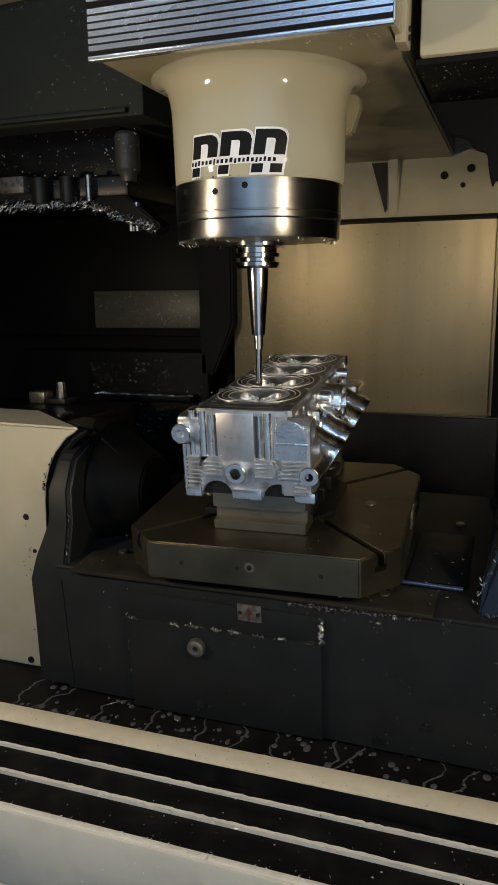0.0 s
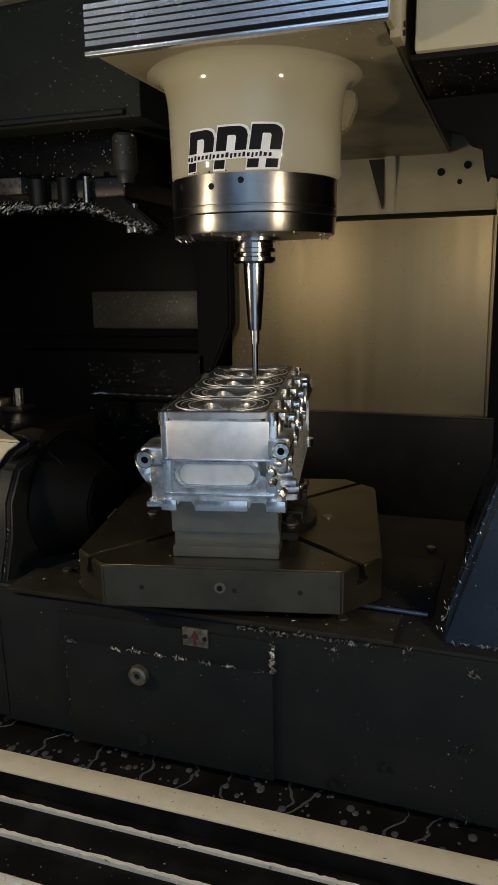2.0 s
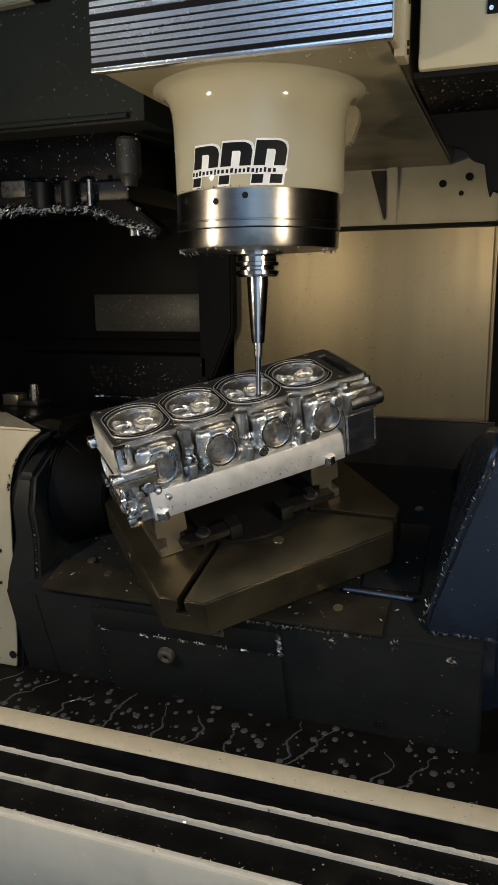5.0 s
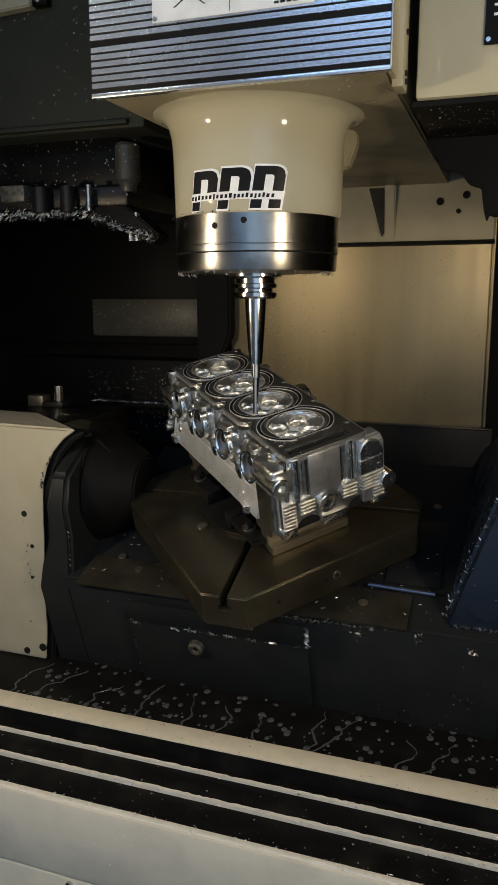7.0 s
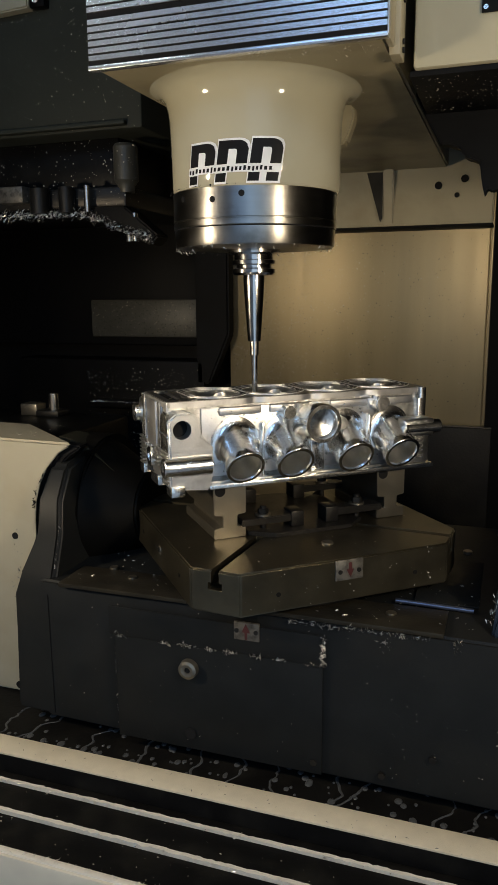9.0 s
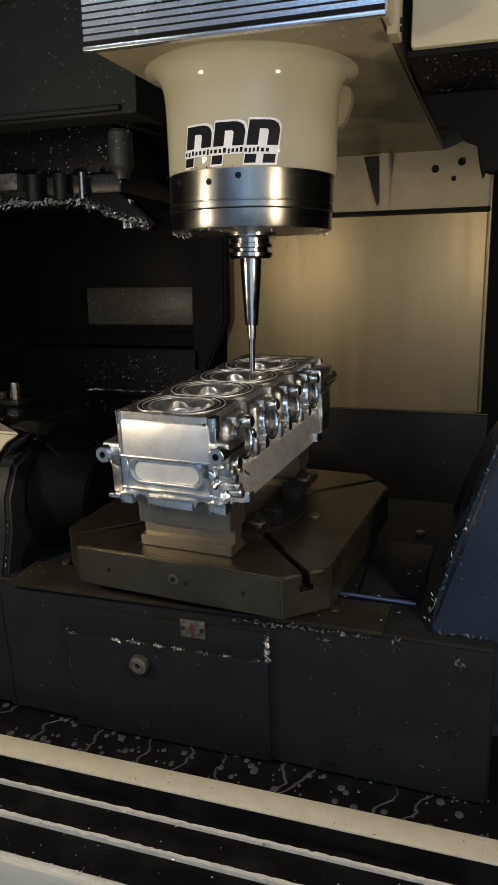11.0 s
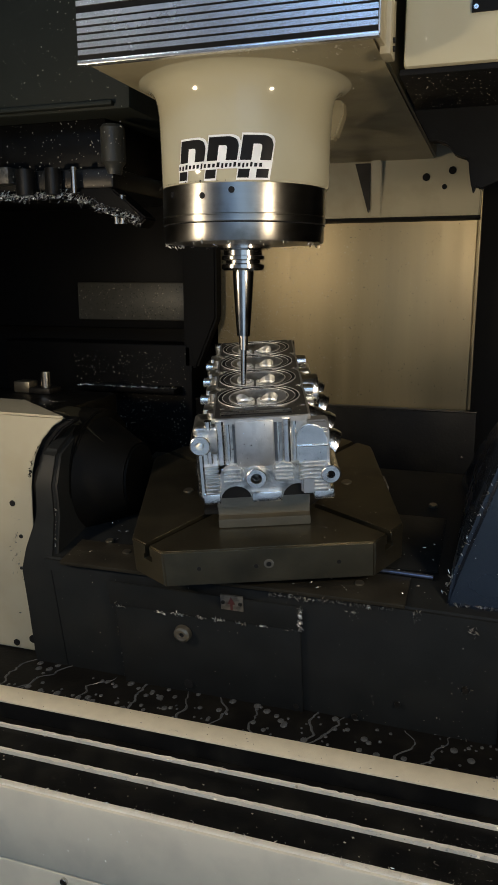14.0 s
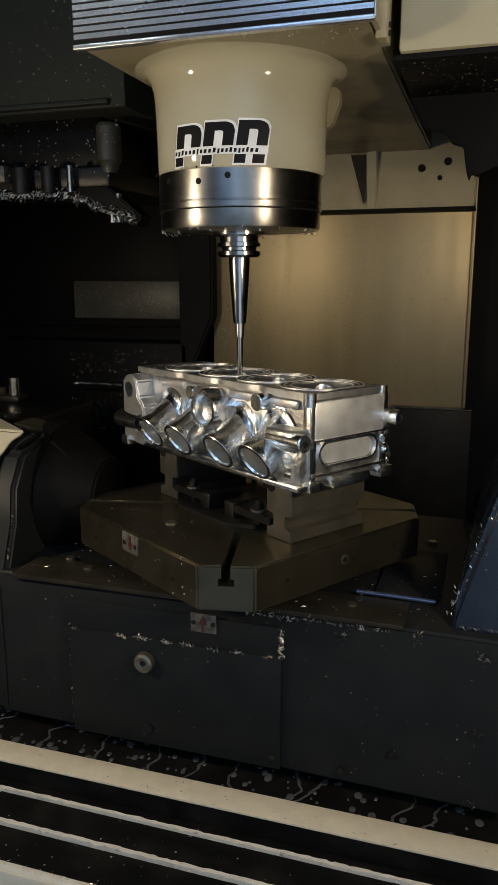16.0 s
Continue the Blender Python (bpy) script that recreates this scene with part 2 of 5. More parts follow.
def prism(bm, pts, h0, h1, axis="z", bevel=0.0):
    """A polygon drawn out along an axis: pts are (x, y), (x, z) or (y, z)."""
    b = bmesh.new()
    put = {"z": lambda p, h: (p[0], p[1], h), "y": lambda p, h: (p[0], h, p[1]), "x": lambda p, h: (h, p[0], p[1])}[axis]
    lo = [b.verts.new(put(p, h0)) for p in pts]
    hi = [b.verts.new(put(p, h1)) for p in pts]
    b.faces.new(lo)
    b.faces.new(hi)
    for k in range(len(pts)):
        b.faces.new((lo[k], lo[(k + 1) % len(pts)], hi[(k + 1) % len(pts)], hi[k]))
    bmesh.ops.recalc_face_normals(b, faces=b.faces[:])
    if bevel:
        bmesh.ops.bevel(b, geom=[e for e in b.edges if e.calc_face_angle() > 0.4], offset=bevel, segments=2, affect="EDGES")
    merge(bm, b)
    return bm


def smooth(me, angle=35):
    me.shade_smooth()
    me.set_sharp_from_angle(angle=radians(angle))


def part(name, bm, material, parent=None, label="", off=(0, 0, 0), flat=False):
    bmesh.ops.recalc_face_normals(bm, faces=bm.faces[:])
    me = bpy.data.meshes.new(name)
    bm.to_mesh(me)
    bm.free()
    me.materials.append(material)
    if not flat:
        smooth(me)
    ob = new(name, me)
    ob.location = off
    if parent:
        ob.parent = parent
    if label:
        ob["label"] = label
    return ob


def root(name, label, category, group="", kind=""):
    return tagged(new(name), label, category, group, kind)


def carve(ob, cutter):
    """Takes the cutter's volume out of ob's mesh."""
    bmesh.ops.recalc_face_normals(cutter, faces=cutter.faces[:])
    me = bpy.data.meshes.new("cutter")
    cutter.to_mesh(me)
    cutter.free()
    tool = new("cutter", me)
    tool.matrix_basis = Matrix.Translation(ob.location)
    if ob.parent:
        tool.parent = ob.parent
    mod = ob.modifiers.new("cut", "BOOLEAN")
    mod.operation, mod.solver, mod.object, mod.use_self = "DIFFERENCE", "EXACT", tool, True
    bpy.context.view_layer.update()
    done = bpy.data.meshes.new_from_object(ob.evaluated_get(bpy.context.evaluated_depsgraph_get()))
    ob.modifiers.remove(mod)
    ob.data = done
    bpy.data.objects.remove(tool)
    smooth(done, 30)


def soften(ob, width):
    """Small worn edge on a carved part."""
    mod = ob.modifiers.new("edge", "BEVEL")
    mod.width, mod.segments, mod.limit_method, mod.angle_limit = width, 2, "ANGLE", radians(40)


def chips(name, count, spots, parent, size=0.002, off=(0, 0, 0), label="scattered aluminium chips and droplets", seed=1, material=None):
    """Loose flakes; spots() gives a place and a normal."""
    rng = random.Random(seed)
    verts, faces = [], []
    for _ in range(count):
        p, nrm = spots(rng)
        p, nrm = Vector(p), Vector(nrm).normalized()
        s = size * 0.62 * (0.35 + rng.random() ** 3 * 1.8)
        a = nrm.orthogonal().normalized()
        a.rotate(Matrix.Rotation(rng.random() * 6.28, 3, nrm))
        b = nrm.cross(a)
        if "spatter" in name or "splash" in name:
            a, b = a * s * (0.8 + 0.4 * rng.random()), b * s * (0.6 + 0.4 * rng.random())
        else:
            a, b = a * s * (1 + rng.random()), b * s * (0.15 + 0.4 * rng.random())
        k = len(verts)
        verts += [p + a, p + b, p - a, p - b, p + nrm * s * 0.5 + a * 0.2]
        faces += [(k, k + 1, k + 4), (k + 1, k + 2, k + 4), (k + 2, k + 3, k + 4), (k + 3, k, k + 4)]
    me = bpy.data.meshes.new(name)
    me.from_pydata(verts, [], faces)
    me.materials.append(material or (DROP if "spatter" in name or "splash" in name else CHIP))
    ob = new(name, me)
    ob.location = off
    ob.parent = parent
    ob["label"], ob["kind"] = label, "stuff"
    return ob


def on_rect(p, u, v, n):
    p, u, v = Vector(p), Vector(u), Vector(v)
    return lambda rng: (p + u * rng.random() + v * rng.random(), n)


# ---- enclosure and workshop ----
def setting():
    def wall(name, x0, x1, y0, y1, z0, z1, material, label):
        return tagged(part(name, box(bmesh.new(), x0, x1, y0, y1, z0, z1), material), label, "wall", kind="structure")

    tagged(part("floor", box(bmesh.new(), -1.3, 1.0, -0.75, 1.2, 0.02, 0.12), BLACK), "black machine bed under the table, wet with coolant", "floor", kind="structure")
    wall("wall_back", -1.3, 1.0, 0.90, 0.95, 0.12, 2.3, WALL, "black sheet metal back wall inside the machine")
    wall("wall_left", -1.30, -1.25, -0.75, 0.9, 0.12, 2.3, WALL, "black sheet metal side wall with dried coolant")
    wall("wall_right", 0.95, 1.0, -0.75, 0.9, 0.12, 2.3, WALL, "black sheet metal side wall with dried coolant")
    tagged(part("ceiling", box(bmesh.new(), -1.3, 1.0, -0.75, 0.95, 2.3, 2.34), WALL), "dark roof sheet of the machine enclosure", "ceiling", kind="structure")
    # unseen workshop behind the camera, added to close the room and reflect light
    tagged(part("ground", box(bmesh.new(), -4, 4, -5, 2, -0.6, -0.55), CONCRETE), "grey concrete workshop floor, unseen, made pale to reflect light", "floor", kind="structure")
    wall("wall_workshop", -4, 4, -5.1, -5, -0.55, 3.2, SHOPWALL, "plain grey workshop wall, unseen, added to reflect light")
    wall("wall_workshop_left", -4.1, -4, -5, 2, -0.55, 3.2, SHOPWALL, "plain grey workshop wall, unseen, added to reflect light")
    wall("wall_workshop_right", 4, 4.1, -5, 2, -0.55, 3.2, SHOPWALL, "plain grey workshop wall, unseen, added to reflect light")
    tagged(part("ceiling_workshop", box(bmesh.new(), -4, 4, -5, 2, 3.2, 3.25), SHOPWALL), "plain grey workshop ceiling, unseen, added to close the room", "ceiling", kind="structure")
    # two unseen glowing tubes added to brighten the machine from in front
    for x in (-2.2, 2.2):
        t = root("added_ceiling_light", "unseen cool white tube light, added to brighten the machine", "lamp", "workshop lights")
        part("housing", box(bmesh.new(), x - 0.08, x + 0.08, -3.4, -1.8, 3.14, 3.2, 0.01), SHOPWALL, t)
        part("tube", cyl(bmesh.new(), (x, -3.35, 3.11), (x, -1.85, 3.11), 0.03), GLOW, t, "cool white glowing tube")

    for eye, target, watts in STRIPS:
        t = root("work_light", "slim white machine work light on a bracket", "lamp", "machine work lights")
        b = box(bmesh.new(), -0.05, 0.05, -0.06, 0.06, 0.006, 0.035, 0.004)
        part("body", b, WHITE, t)
        at = look(eye, target)
        wall_x = -1.25 if eye[0] < 0 else 0.95
        b = cyl(bmesh.new(), (eye[0] * 1.04, eye[1] - 0.02, eye[2] + 0.01), (wall_x, eye[1] - 0.02, eye[2] + 0.01), 0.012)
        b.transform(at.inverted())
        part("bracket", b, DARKSTEEL, t)
        t.matrix_world = at
    # stainless sheet on the column with the dark sheet below it
    sheet = root("column_cover", "brown brushed stainless way cover sheet behind the spindle", "cover")
    part("sheet", box(bmesh.new(), -0.36, 0.338, 0.850, 0.856, 0.60, 2.0, 0.002), PANEL, sheet)
    part("edge_strip", box(bmesh.new(), 0.334, 0.342, 0.838, 0.852, 0.771, 1.9, 0.002), PANEL, sheet)
    chips("wet_spatter", 3200, lambda r: ((-0.35 + 0.42 * abs(r.gauss(0, 0.45)), 0.8495, 1.27 - 0.48 * r.random() ** 1.3), (0, -1, 0)), sheet, 0.0019, label="splashed droplets", seed=3)
    chips("dark_spatter", 1500, lambda r: ((-0.35 + 0.68 * r.random() ** 1.7, 0.8495, 1.27 - 0.50 * r.random()), (0, -1, 0)), sheet, 0.0016, label="dark oily droplets", seed=33, material=FILMY)
    low = root("lower_cover", "dark lower cover sheet with faint vertical scratches", "cover")
    part("sheet", box(bmesh.new(), -0.42, 0.36, 0.820, 0.835, 0.13, 0.766, 0.002), BLACK, low)
    part("folded_edge", box(bmesh.new(), -0.42, 0.36, 0.816, 0.838, 0.766, 0.771, 0.0015), DARKSTEEL, low)
    strip = root("column_strip", "matt black vertical strip beside the steel sheet", "cover")
    part("strip", prism(bmesh.new(), [(-0.445, 0.86), (-0.405, 0.86), (-0.345, 1.0), (-0.345, 1.6), (-0.445, 1.6)], 0.80, 0.845, "y", 0.006), RUBBER, strip)

    # black back wall fittings
    f = root("wall_plate", "grey oily rectangular plate on the black wall", "plate")
    part("plate", box(bmesh.new(), -0.799, -0.456, 0.838, 0.850, 0.989, 1.097, 0.003), FILMY, f)
    chips("wet_spatter", 260, on_rect((-0.795, 0.8378, 0.992), (0.335, 0, 0), (0, 0, 0.10), (0, -1, 0)), f, 0.0017, label="fine drops on the plate", seed=2)
    chips("dark_spatter", 900, on_rect((-0.797, 0.8378, 0.991), (0.34, 0, 0), (0, 0, 0.104), (0, -1, 0)), f, 0.0019, label="dark oily drops on the plate", seed=34, material=GREEN)
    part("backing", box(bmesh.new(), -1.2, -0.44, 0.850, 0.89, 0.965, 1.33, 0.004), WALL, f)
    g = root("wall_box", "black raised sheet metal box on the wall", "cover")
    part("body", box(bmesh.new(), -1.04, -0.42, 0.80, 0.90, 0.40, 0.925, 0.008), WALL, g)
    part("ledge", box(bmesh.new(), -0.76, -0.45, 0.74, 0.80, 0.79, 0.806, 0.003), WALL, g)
    chips("swarf", 260, lambda r: ((-0.76 + 0.31 * r.random(), 0.74 + 0.02 * r.random(), 0.806), (0, -0.4, 1)), g, 0.0045, seed=4)
    chips("splash", 700, lambda r: ((-0.80 + 0.36 * r.random(), 0.799, 0.62 + 0.28 * r.random()), (0, -1, 0)), g, 0.0020, seed=5)


setting()


# ---- tool changer on the left ----
def changer():
    c = root("tool_changer_cover", "dark green-grey painted tool changer cover flecked with chips", "cover")
    part("cover", box(bmesh.new(), -1.2, -0.365, 0.35, 0.85, 1.455, 2.25, 0.008), GREEN, c)
    part("lower_lip", box(bmesh.new(), -1.2, -0.40, 0.335, 0.36, 1.462, 1.472, 0.003), GREEN, c)
    chips("spatter", 380, on_rect((-0.8, 0.3495, 1.46), (0.43, 0, 0), (0, 0, 0.25), (0, -1, 0)), c, 0.0016, seed=6)
    bar = root("cable_duct", "short cream painted bar with a steel screw", "duct")
    part("bar", prism(bmesh.new(), [(-0.84, 1.698), (-0.612, 1.708), (-0.612, 1.75), (-0.84, 1.75)], 0.325, 0.352, "y", 0.003), CREAM, bar)
    part("end_cap", box(bmesh.new(), -0.612, -0.575, 0.330, 0.352, 1.708, 1.75, 0.003), BLACK, bar)
    part("screw", cyl(bmesh.new(), (-0.594, 0.324, 1.722), (-0.594, 0.331, 1.722), 0.008, seg=18, bevel=0.001), CHROME, bar)
    r = root("tool_carousel", "black tool carousel crusted with metal chips", "carousel")
    part("disc", box(bmesh.new(), -1.2, -0.42, 0.37, 0.80, 1.30, 1.345, 0.008), DARKSTEEL, r)
    part("body", box(bmesh.new(), -1.2, -0.46, 0.42, 0.80, 1.34, 1.46, 0.01), BLACK, r)
    part("spigot", lathe(bmesh.new(), [(0.0, 1.33), (0.017, 1.33), (0.019, 1.345), (0.027, 1.355), (0.027, 1.425), (0.022, 1.432), (0.0, 1.432)], 32, Matrix.Translation((-0.425, 0.385, 0))), FILMY, r, "worn steel spigot")
    part("clamp_block", box(bmesh.new(), -0.73, -0.665, 0.34, 0.38, 1.315, 1.352, 0.004), BADGE, r, "bright steel clamp block")
    for x, w in ((-0.63, 0.022), (-0.56, 0.018)):
        part("gripper", cyl(bmesh.new(), (x, 0.355, 1.29), (x, 0.355, 1.345), w), DARKSTEEL, r)
    part("pin", cyl(bmesh.new(), (-0.505, 0.35, 1.29), (-0.505, 0.35, 1.345), 0.007), CHROME, r)
    for x in (-0.415, -0.40):
        part("finger", cyl(bmesh.new(), (x, 0.37, 1.225), (x, 0.37, 1.285), 0.007), CHROME, r)
    part("arm", prism(bmesh.new(), [(-0.80, 1.285), (-0.50, 1.28), (-0.36, 1.215), (-0.34, 1.235), (-0.42, 1.30), (-0.80, 1.30)], 0.36, 0.42, "y", 0.004), BLACK, r)
    rows = lambda q: (lambda s: ((-0.80 + 0.45 * s, 0.352, 1.288 - max(0, s - 0.6) * 0.15 + q.gauss(0, 0.006)), (0, -1, 0.5)))(q.random())
    chips("swarf", 1300, rows, r, 0.0036, seed=7)
    chips("spatter", 250, lambda q: ((-0.78 + 0.4 * q.random(), 0.352, 1.30 + 0.14 * q.random()), (0, -1, 0)), r, 0.002, seed=8)


changer()


# ---- spindle head ----
def head():
    h = root("spindle_head", "cream painted milling spindle head with striped front cover", "spindle head")
    NECK_X = 0.0045
    neck = lathe(bmesh.new(), [(0.0, 1.262), (0.1265, 1.262), (0.1290, 1.266), (0.1298, 1.30), (0.1309, 1.345), (0.1318, 1.366), (0.1340, 1.381), (0.1385, 1.394), (0.1460, 1.4035), (0.1560, 1.4085), (0.1680, 1.4108), (0.1760, 1.4115)], 96)
    for v in neck.verts:
        r = math.hypot(v.co.x, v.co.y)
        if r > 0.1318:
            f = (0.1318 + (r - 0.1318) * (1 - 0.28 * abs(v.co.x) / r)) / r
            v.co.x, v.co.y = v.co.x * f, v.co.y * f
        v.co.x = max(v.co.x, -0.158) + NECK_X
    part("neck", neck, IVORY, h, "glossy ivory neck flaring into the head")
    part("casting", prism(bmesh.new(), [(-0.192, 1.411), (0.80, 1.411), (0.80, 2.0), (-0.192, 2.0)], -0.160, 0.229, "x", 0.004), OILY_SHADE, h)
    # gusset takes the darkened cream too, for the dim side of the neck
    part("neck_gusset", prism(bmesh.new(), [(0.10, 1.405), (0.141, 1.400), (0.143, 1.380), (0.130, 1.345), (0.10, 1.335)], 0.070, 0.095, "y", 0.003), OILY_SHADE, h)
    cover = part("front_cover", box(bmesh.new(), -0.166, 0.236, -0.200, -0.1935, 1.411, 1.99, 0.0015), BARBLACK, h, "black front cover with silver stripes")
    part("cover_rim", box(bmesh.new(), -0.166, 0.236, -0.2025, -0.190, 1.4085, 1.4145, 0.001), STRIPE, cover, "bright aluminium edge")
    z, k = 1.4205, 0
    while z < 1.72:
        part("stripe", box(bmesh.new(), -0.1645, 0.2345, -0.2022, -0.1995, z, z + 0.0062), STRIPE, cover, flat=True)
        z += 0.0150 if k % 7 == 5 else 0.0089
        k += 1
    part("side_rim", box(bmesh.new(), 0.2345, 0.237, -0.202, -0.192, 1.411, 1.9, 0.001), STRIPE, cover)
    part("side_flange", box(bmesh.new(), 0.229, 0.243, -0.150, -0.110, 1.402, 1.98, 0.002), CREAM, h)
    part("side_wall", box(bmesh.new(), 0.2285, 0.236, -0.193, -0.10, 1.411, 1.98, 0.002), CREAM, h)
    for zz in (1.412, 1.422, 1.47, 1.53):
        part("screw", cyl(bmesh.new(), (0.242, -0.130, zz), (0.2455, -0.130, zz), 0.0035, seg=10), DARKSTEEL, h)
    # white sheet with blank sketch lines on the cover
    notice = part("notice", box(bmesh.new(), -0.072, 0.142, -0.2036, -0.2022, 1.4915, 1.60), STICKER, h, "white notice with black line drawings")
    part("notice_screw", cyl(bmesh.new(), (-0.068, -0.2055, 1.4955), (-0.068, -0.2036, 1.4955), 0.003, seg=10), CHROME, notice)
    part("drawn_line", box(bmesh.new(), 0.034, 0.0345, -0.2042, -0.2036, 1.494, 1.60), BARBLACK, notice, flat=True)
    for x0, x1, lift in ((-0.042, 0.0, 0.0), (0.045, 0.085, 0.002)):
        for up in (1, -1):
            lo, hi = 1.506 + lift, 1.534 + lift
            a, c = ((x0, lo), (x1, hi)) if up > 0 else ((x0, hi), (x1, lo))
            part("drawn_line", prism(bmesh.new(), [a, (a[0] + 0.0025, a[1]), (c[0] + 0.0025, c[1]), c], -0.2042, -0.2036, "y"), BARBLACK, notice, flat=True)
    for x in (0.092, 0.10, 0.108, 0.116, 0.124):
        part("print_bar", box(bmesh.new(), x, x + 0.006, -0.2042, -0.2036, 1.4955, 1.498), BARBLACK, notice, flat=True)
    # side box
    part("side_box", box(bmesh.new(), 0.252, 0.62, -0.095, 0.13, 1.398, 2.0, 0.005), IVORY, h, "ivory painted side box")
    side = part("side_plate", box(bmesh.new(), 0.335, 0.50, -0.0985, -0.095, 1.4545, 1.60, 0.001), BARBLACK, h, "black plate with white markings")
    part("plate_screw", cyl(bmesh.new(), (0.340, -0.1015, 1.460), (0.340, -0.0985, 1.460), 0.003, seg=10), CHROME, side)
    for zz, x1 in ((1.487, 0.37), (1.498, 0.352), (1.509, 0.37)):
        part("plate_mark", box(bmesh.new(), 0.345, x1, -0.0995, -0.0985, zz, zz + 0.003), STICKER, side, flat=True)
    part("box_underside", box(bmesh.new(), 0.247, 0.62, -0.088, 0.15, 1.390, 1.3975, 0.001), RUBBER, h, "black underside of the side box")
    part("rubber_apron", prism(bmesh.new(), [(0.226, 1.425), (0.247, 1.382), (0.269, 1.344), (0.285, 1.342), (0.30, 1.336), (0.311, 1.321), (0.331, 1.314), (0.334, 1.292), (0.337, 1.276), (0.341, 1.262), (0.346, 1.274), (0.352, 1.268), (0.38, 1.28), (0.62, 1.28), (0.62, 1.425)], 0.13, 0.16, "y", 0.002), RUBBER, h, "torn black rubber apron")
    # rear bracket on the column
    bracket = part("rear_bracket", prism(bmesh.new(), [(-0.14, 1.277), (0.338, 1.277), (0.338, 1.405), (0.338, 1.6), (-0.14, 1.6)], 0.785, 0.85, "y", 0.004), CREAM, h, "cream cast bracket with bolt holes")
    part("bracket_lip", box(bmesh.new(), -0.14, 0.339, 0.770, 0.85, 1.270, 1.2765, 0.001), RUBBER, h, "black wiper strip")
    for x, w in ((0.088, 0.014),):
        part("rib", prism(bmesh.new(), [(0.79, 1.280), (0.783, 1.280), (0.768, 1.411), (0.79, 1.411)], x - w, x + w, "x", 0.003), CREAM, bracket)
    # separate dark wedge on the bracket, left of the rib
    part("rib_wedge", prism(bmesh.new(), [(0.036, 1.405), (0.074, 1.405), (0.074, 1.30), (0.070, 1.29)], 0.770, 0.786, "y"), DARKSTEEL, h, "dark wedge beside the rib", flat=True)
    for x, zz, rr in ((0.208, 1.369, 0.009), (0.269, 1.382, 0.009), (0.252, 1.345, 0.006)):
        part("bolt_hole", cyl(bmesh.new(), (x, 0.782, zz), (x, 0.787, zz), rr, seg=16), HOLE, bracket, flat=True)
    # ground steel nose ring
    ring = lathe(bmesh.new(), [(0.0, 1.264), (0.1255, 1.264), (0.1270, 1.262), (0.1270, 1.2212), (0.1258, 1.2203), (0.1258, 1.2192), (0.1270, 1.2183), (0.1270, 1.2105), (0.1255, 1.2095), (0.1255, 1.207), (0.1247, 1.186), (0.1230, 1.183), (0.09, 1.181), (0.05, 1.181), (0.0, 1.181)], 96, Matrix.Translation((0.0022, 0, 0)))
    nose = part("nose_ring", ring, NOSE, h, "polished steel spindle nose ring")
    part("nose_groove", lathe(bmesh.new(), [(0.1258, 1.2080), (0.1262, 1.2088), (0.1258, 1.2096)], 96, Matrix.Translation((0.0022, 0, 0))), HOLE, nose)
    for az, zh in ((-80, 1.2515), (-100, 1.2450), (-128, 1.2500), (60, 1.25), (150, 1.25)):
        a = radians(az)
        c, s = math.cos(a), math.sin(a)
        part("ring_hole", cyl(bmesh.new(), (0.0022 + 0.124 * c, 0.124 * s, zh), (0.0022 + 0.1277 * c, 0.1277 * s, zh), 0.0045, seg=16), HOLE, nose, flat=True)

    def rim(r):
        a = r.random() * 6.283
        return ((0.122 * math.cos(a), 0.122 * math.sin(a), 1.181 + r.gauss(0, 0.002)), (math.cos(a), math.sin(a), -0.6))
    chips("rim_swarf", 170, rim, h, 0.0030, seed=9, label="wet chips clinging to the ring")

    def rim2(r):
        a = r.random() * 6.283
        return ((0.1285 * math.cos(a), 0.1285 * math.sin(a), 1.2645), (math.cos(a), math.sin(a), 0.8))
    chips("grit", 200, rim2, h, 0.002, seed=10, material=DARKSTEEL, label="dark grit in the joint")
    # sticker round the neck: three blocky shapes on white with a bar of small print
    def wrap(bm, a0, a1, z0, z1, lift, curve=0.0):
        """A patch round the neck; curve rounds its upper far corner."""
        n = 14
        lo, hi = [], []
        for i in range(n + 1):
            f = i / n
            a = a0 + (a1 - a0) * f
            past = max(0.0, (f - 0.62) / 0.38)
            zt = z1 - curve * (1 - math.sqrt(max(0.0, 1 - past * past)))
            for ring_of, z in ((lo, z0), (hi, zt)):
                r = 0.1290 + 0.0237 * (z - 1.266) + lift
                p = a + 1.2 * (z - 1.266)
                ring_of.append(bm.verts.new((r * math.cos(p) + NECK_X, r * math.sin(p), z)))
        for i in range(n):
            bm.faces.new((lo[i], lo[i + 1], hi[i + 1], hi[i]))

    def patch(name, rects, lift, material, label=""):
        b = bmesh.new()
        for q in rects:
            wrap(b, *q[:4], lift, *q[4:])
        return part(name, b, material, h, label)
    a0, w = radians(-119.6), radians(19.5)
    white, black, inner = [], [], []
    for i in range(3):
        s = a0 + i * (w + radians(1.7))
        zt = 1.3195 + 0.0016 * i
        white += [(s - 0.012, s + w + 0.016, 1.288, zt + 0.0028, 0.010), (s - 0.012, s + w * 0.36 + 0.012, 1.2640, 1.290)]
        black += [(s, s + w, 1.2900, zt, 0.012), (s, s + w * 0.36, 1.2668, 1.2785)]
        inner.append((s + w * 0.36, s + w * 0.64, 1.2890, zt - 0.0115, 0.003))
        if i == 2:
            white.append((s + w * 0.3, s + w + 0.016, 1.2640, 1.290))
            black.append((s + w * 0.58, s + w * 0.97, 1.2668, 1.2785))
    for k, q in enumerate(white):
        patch("sticker_backing", [q], 0.0004 + 0.00002 * k, STICKER, "white die-cut sticker")
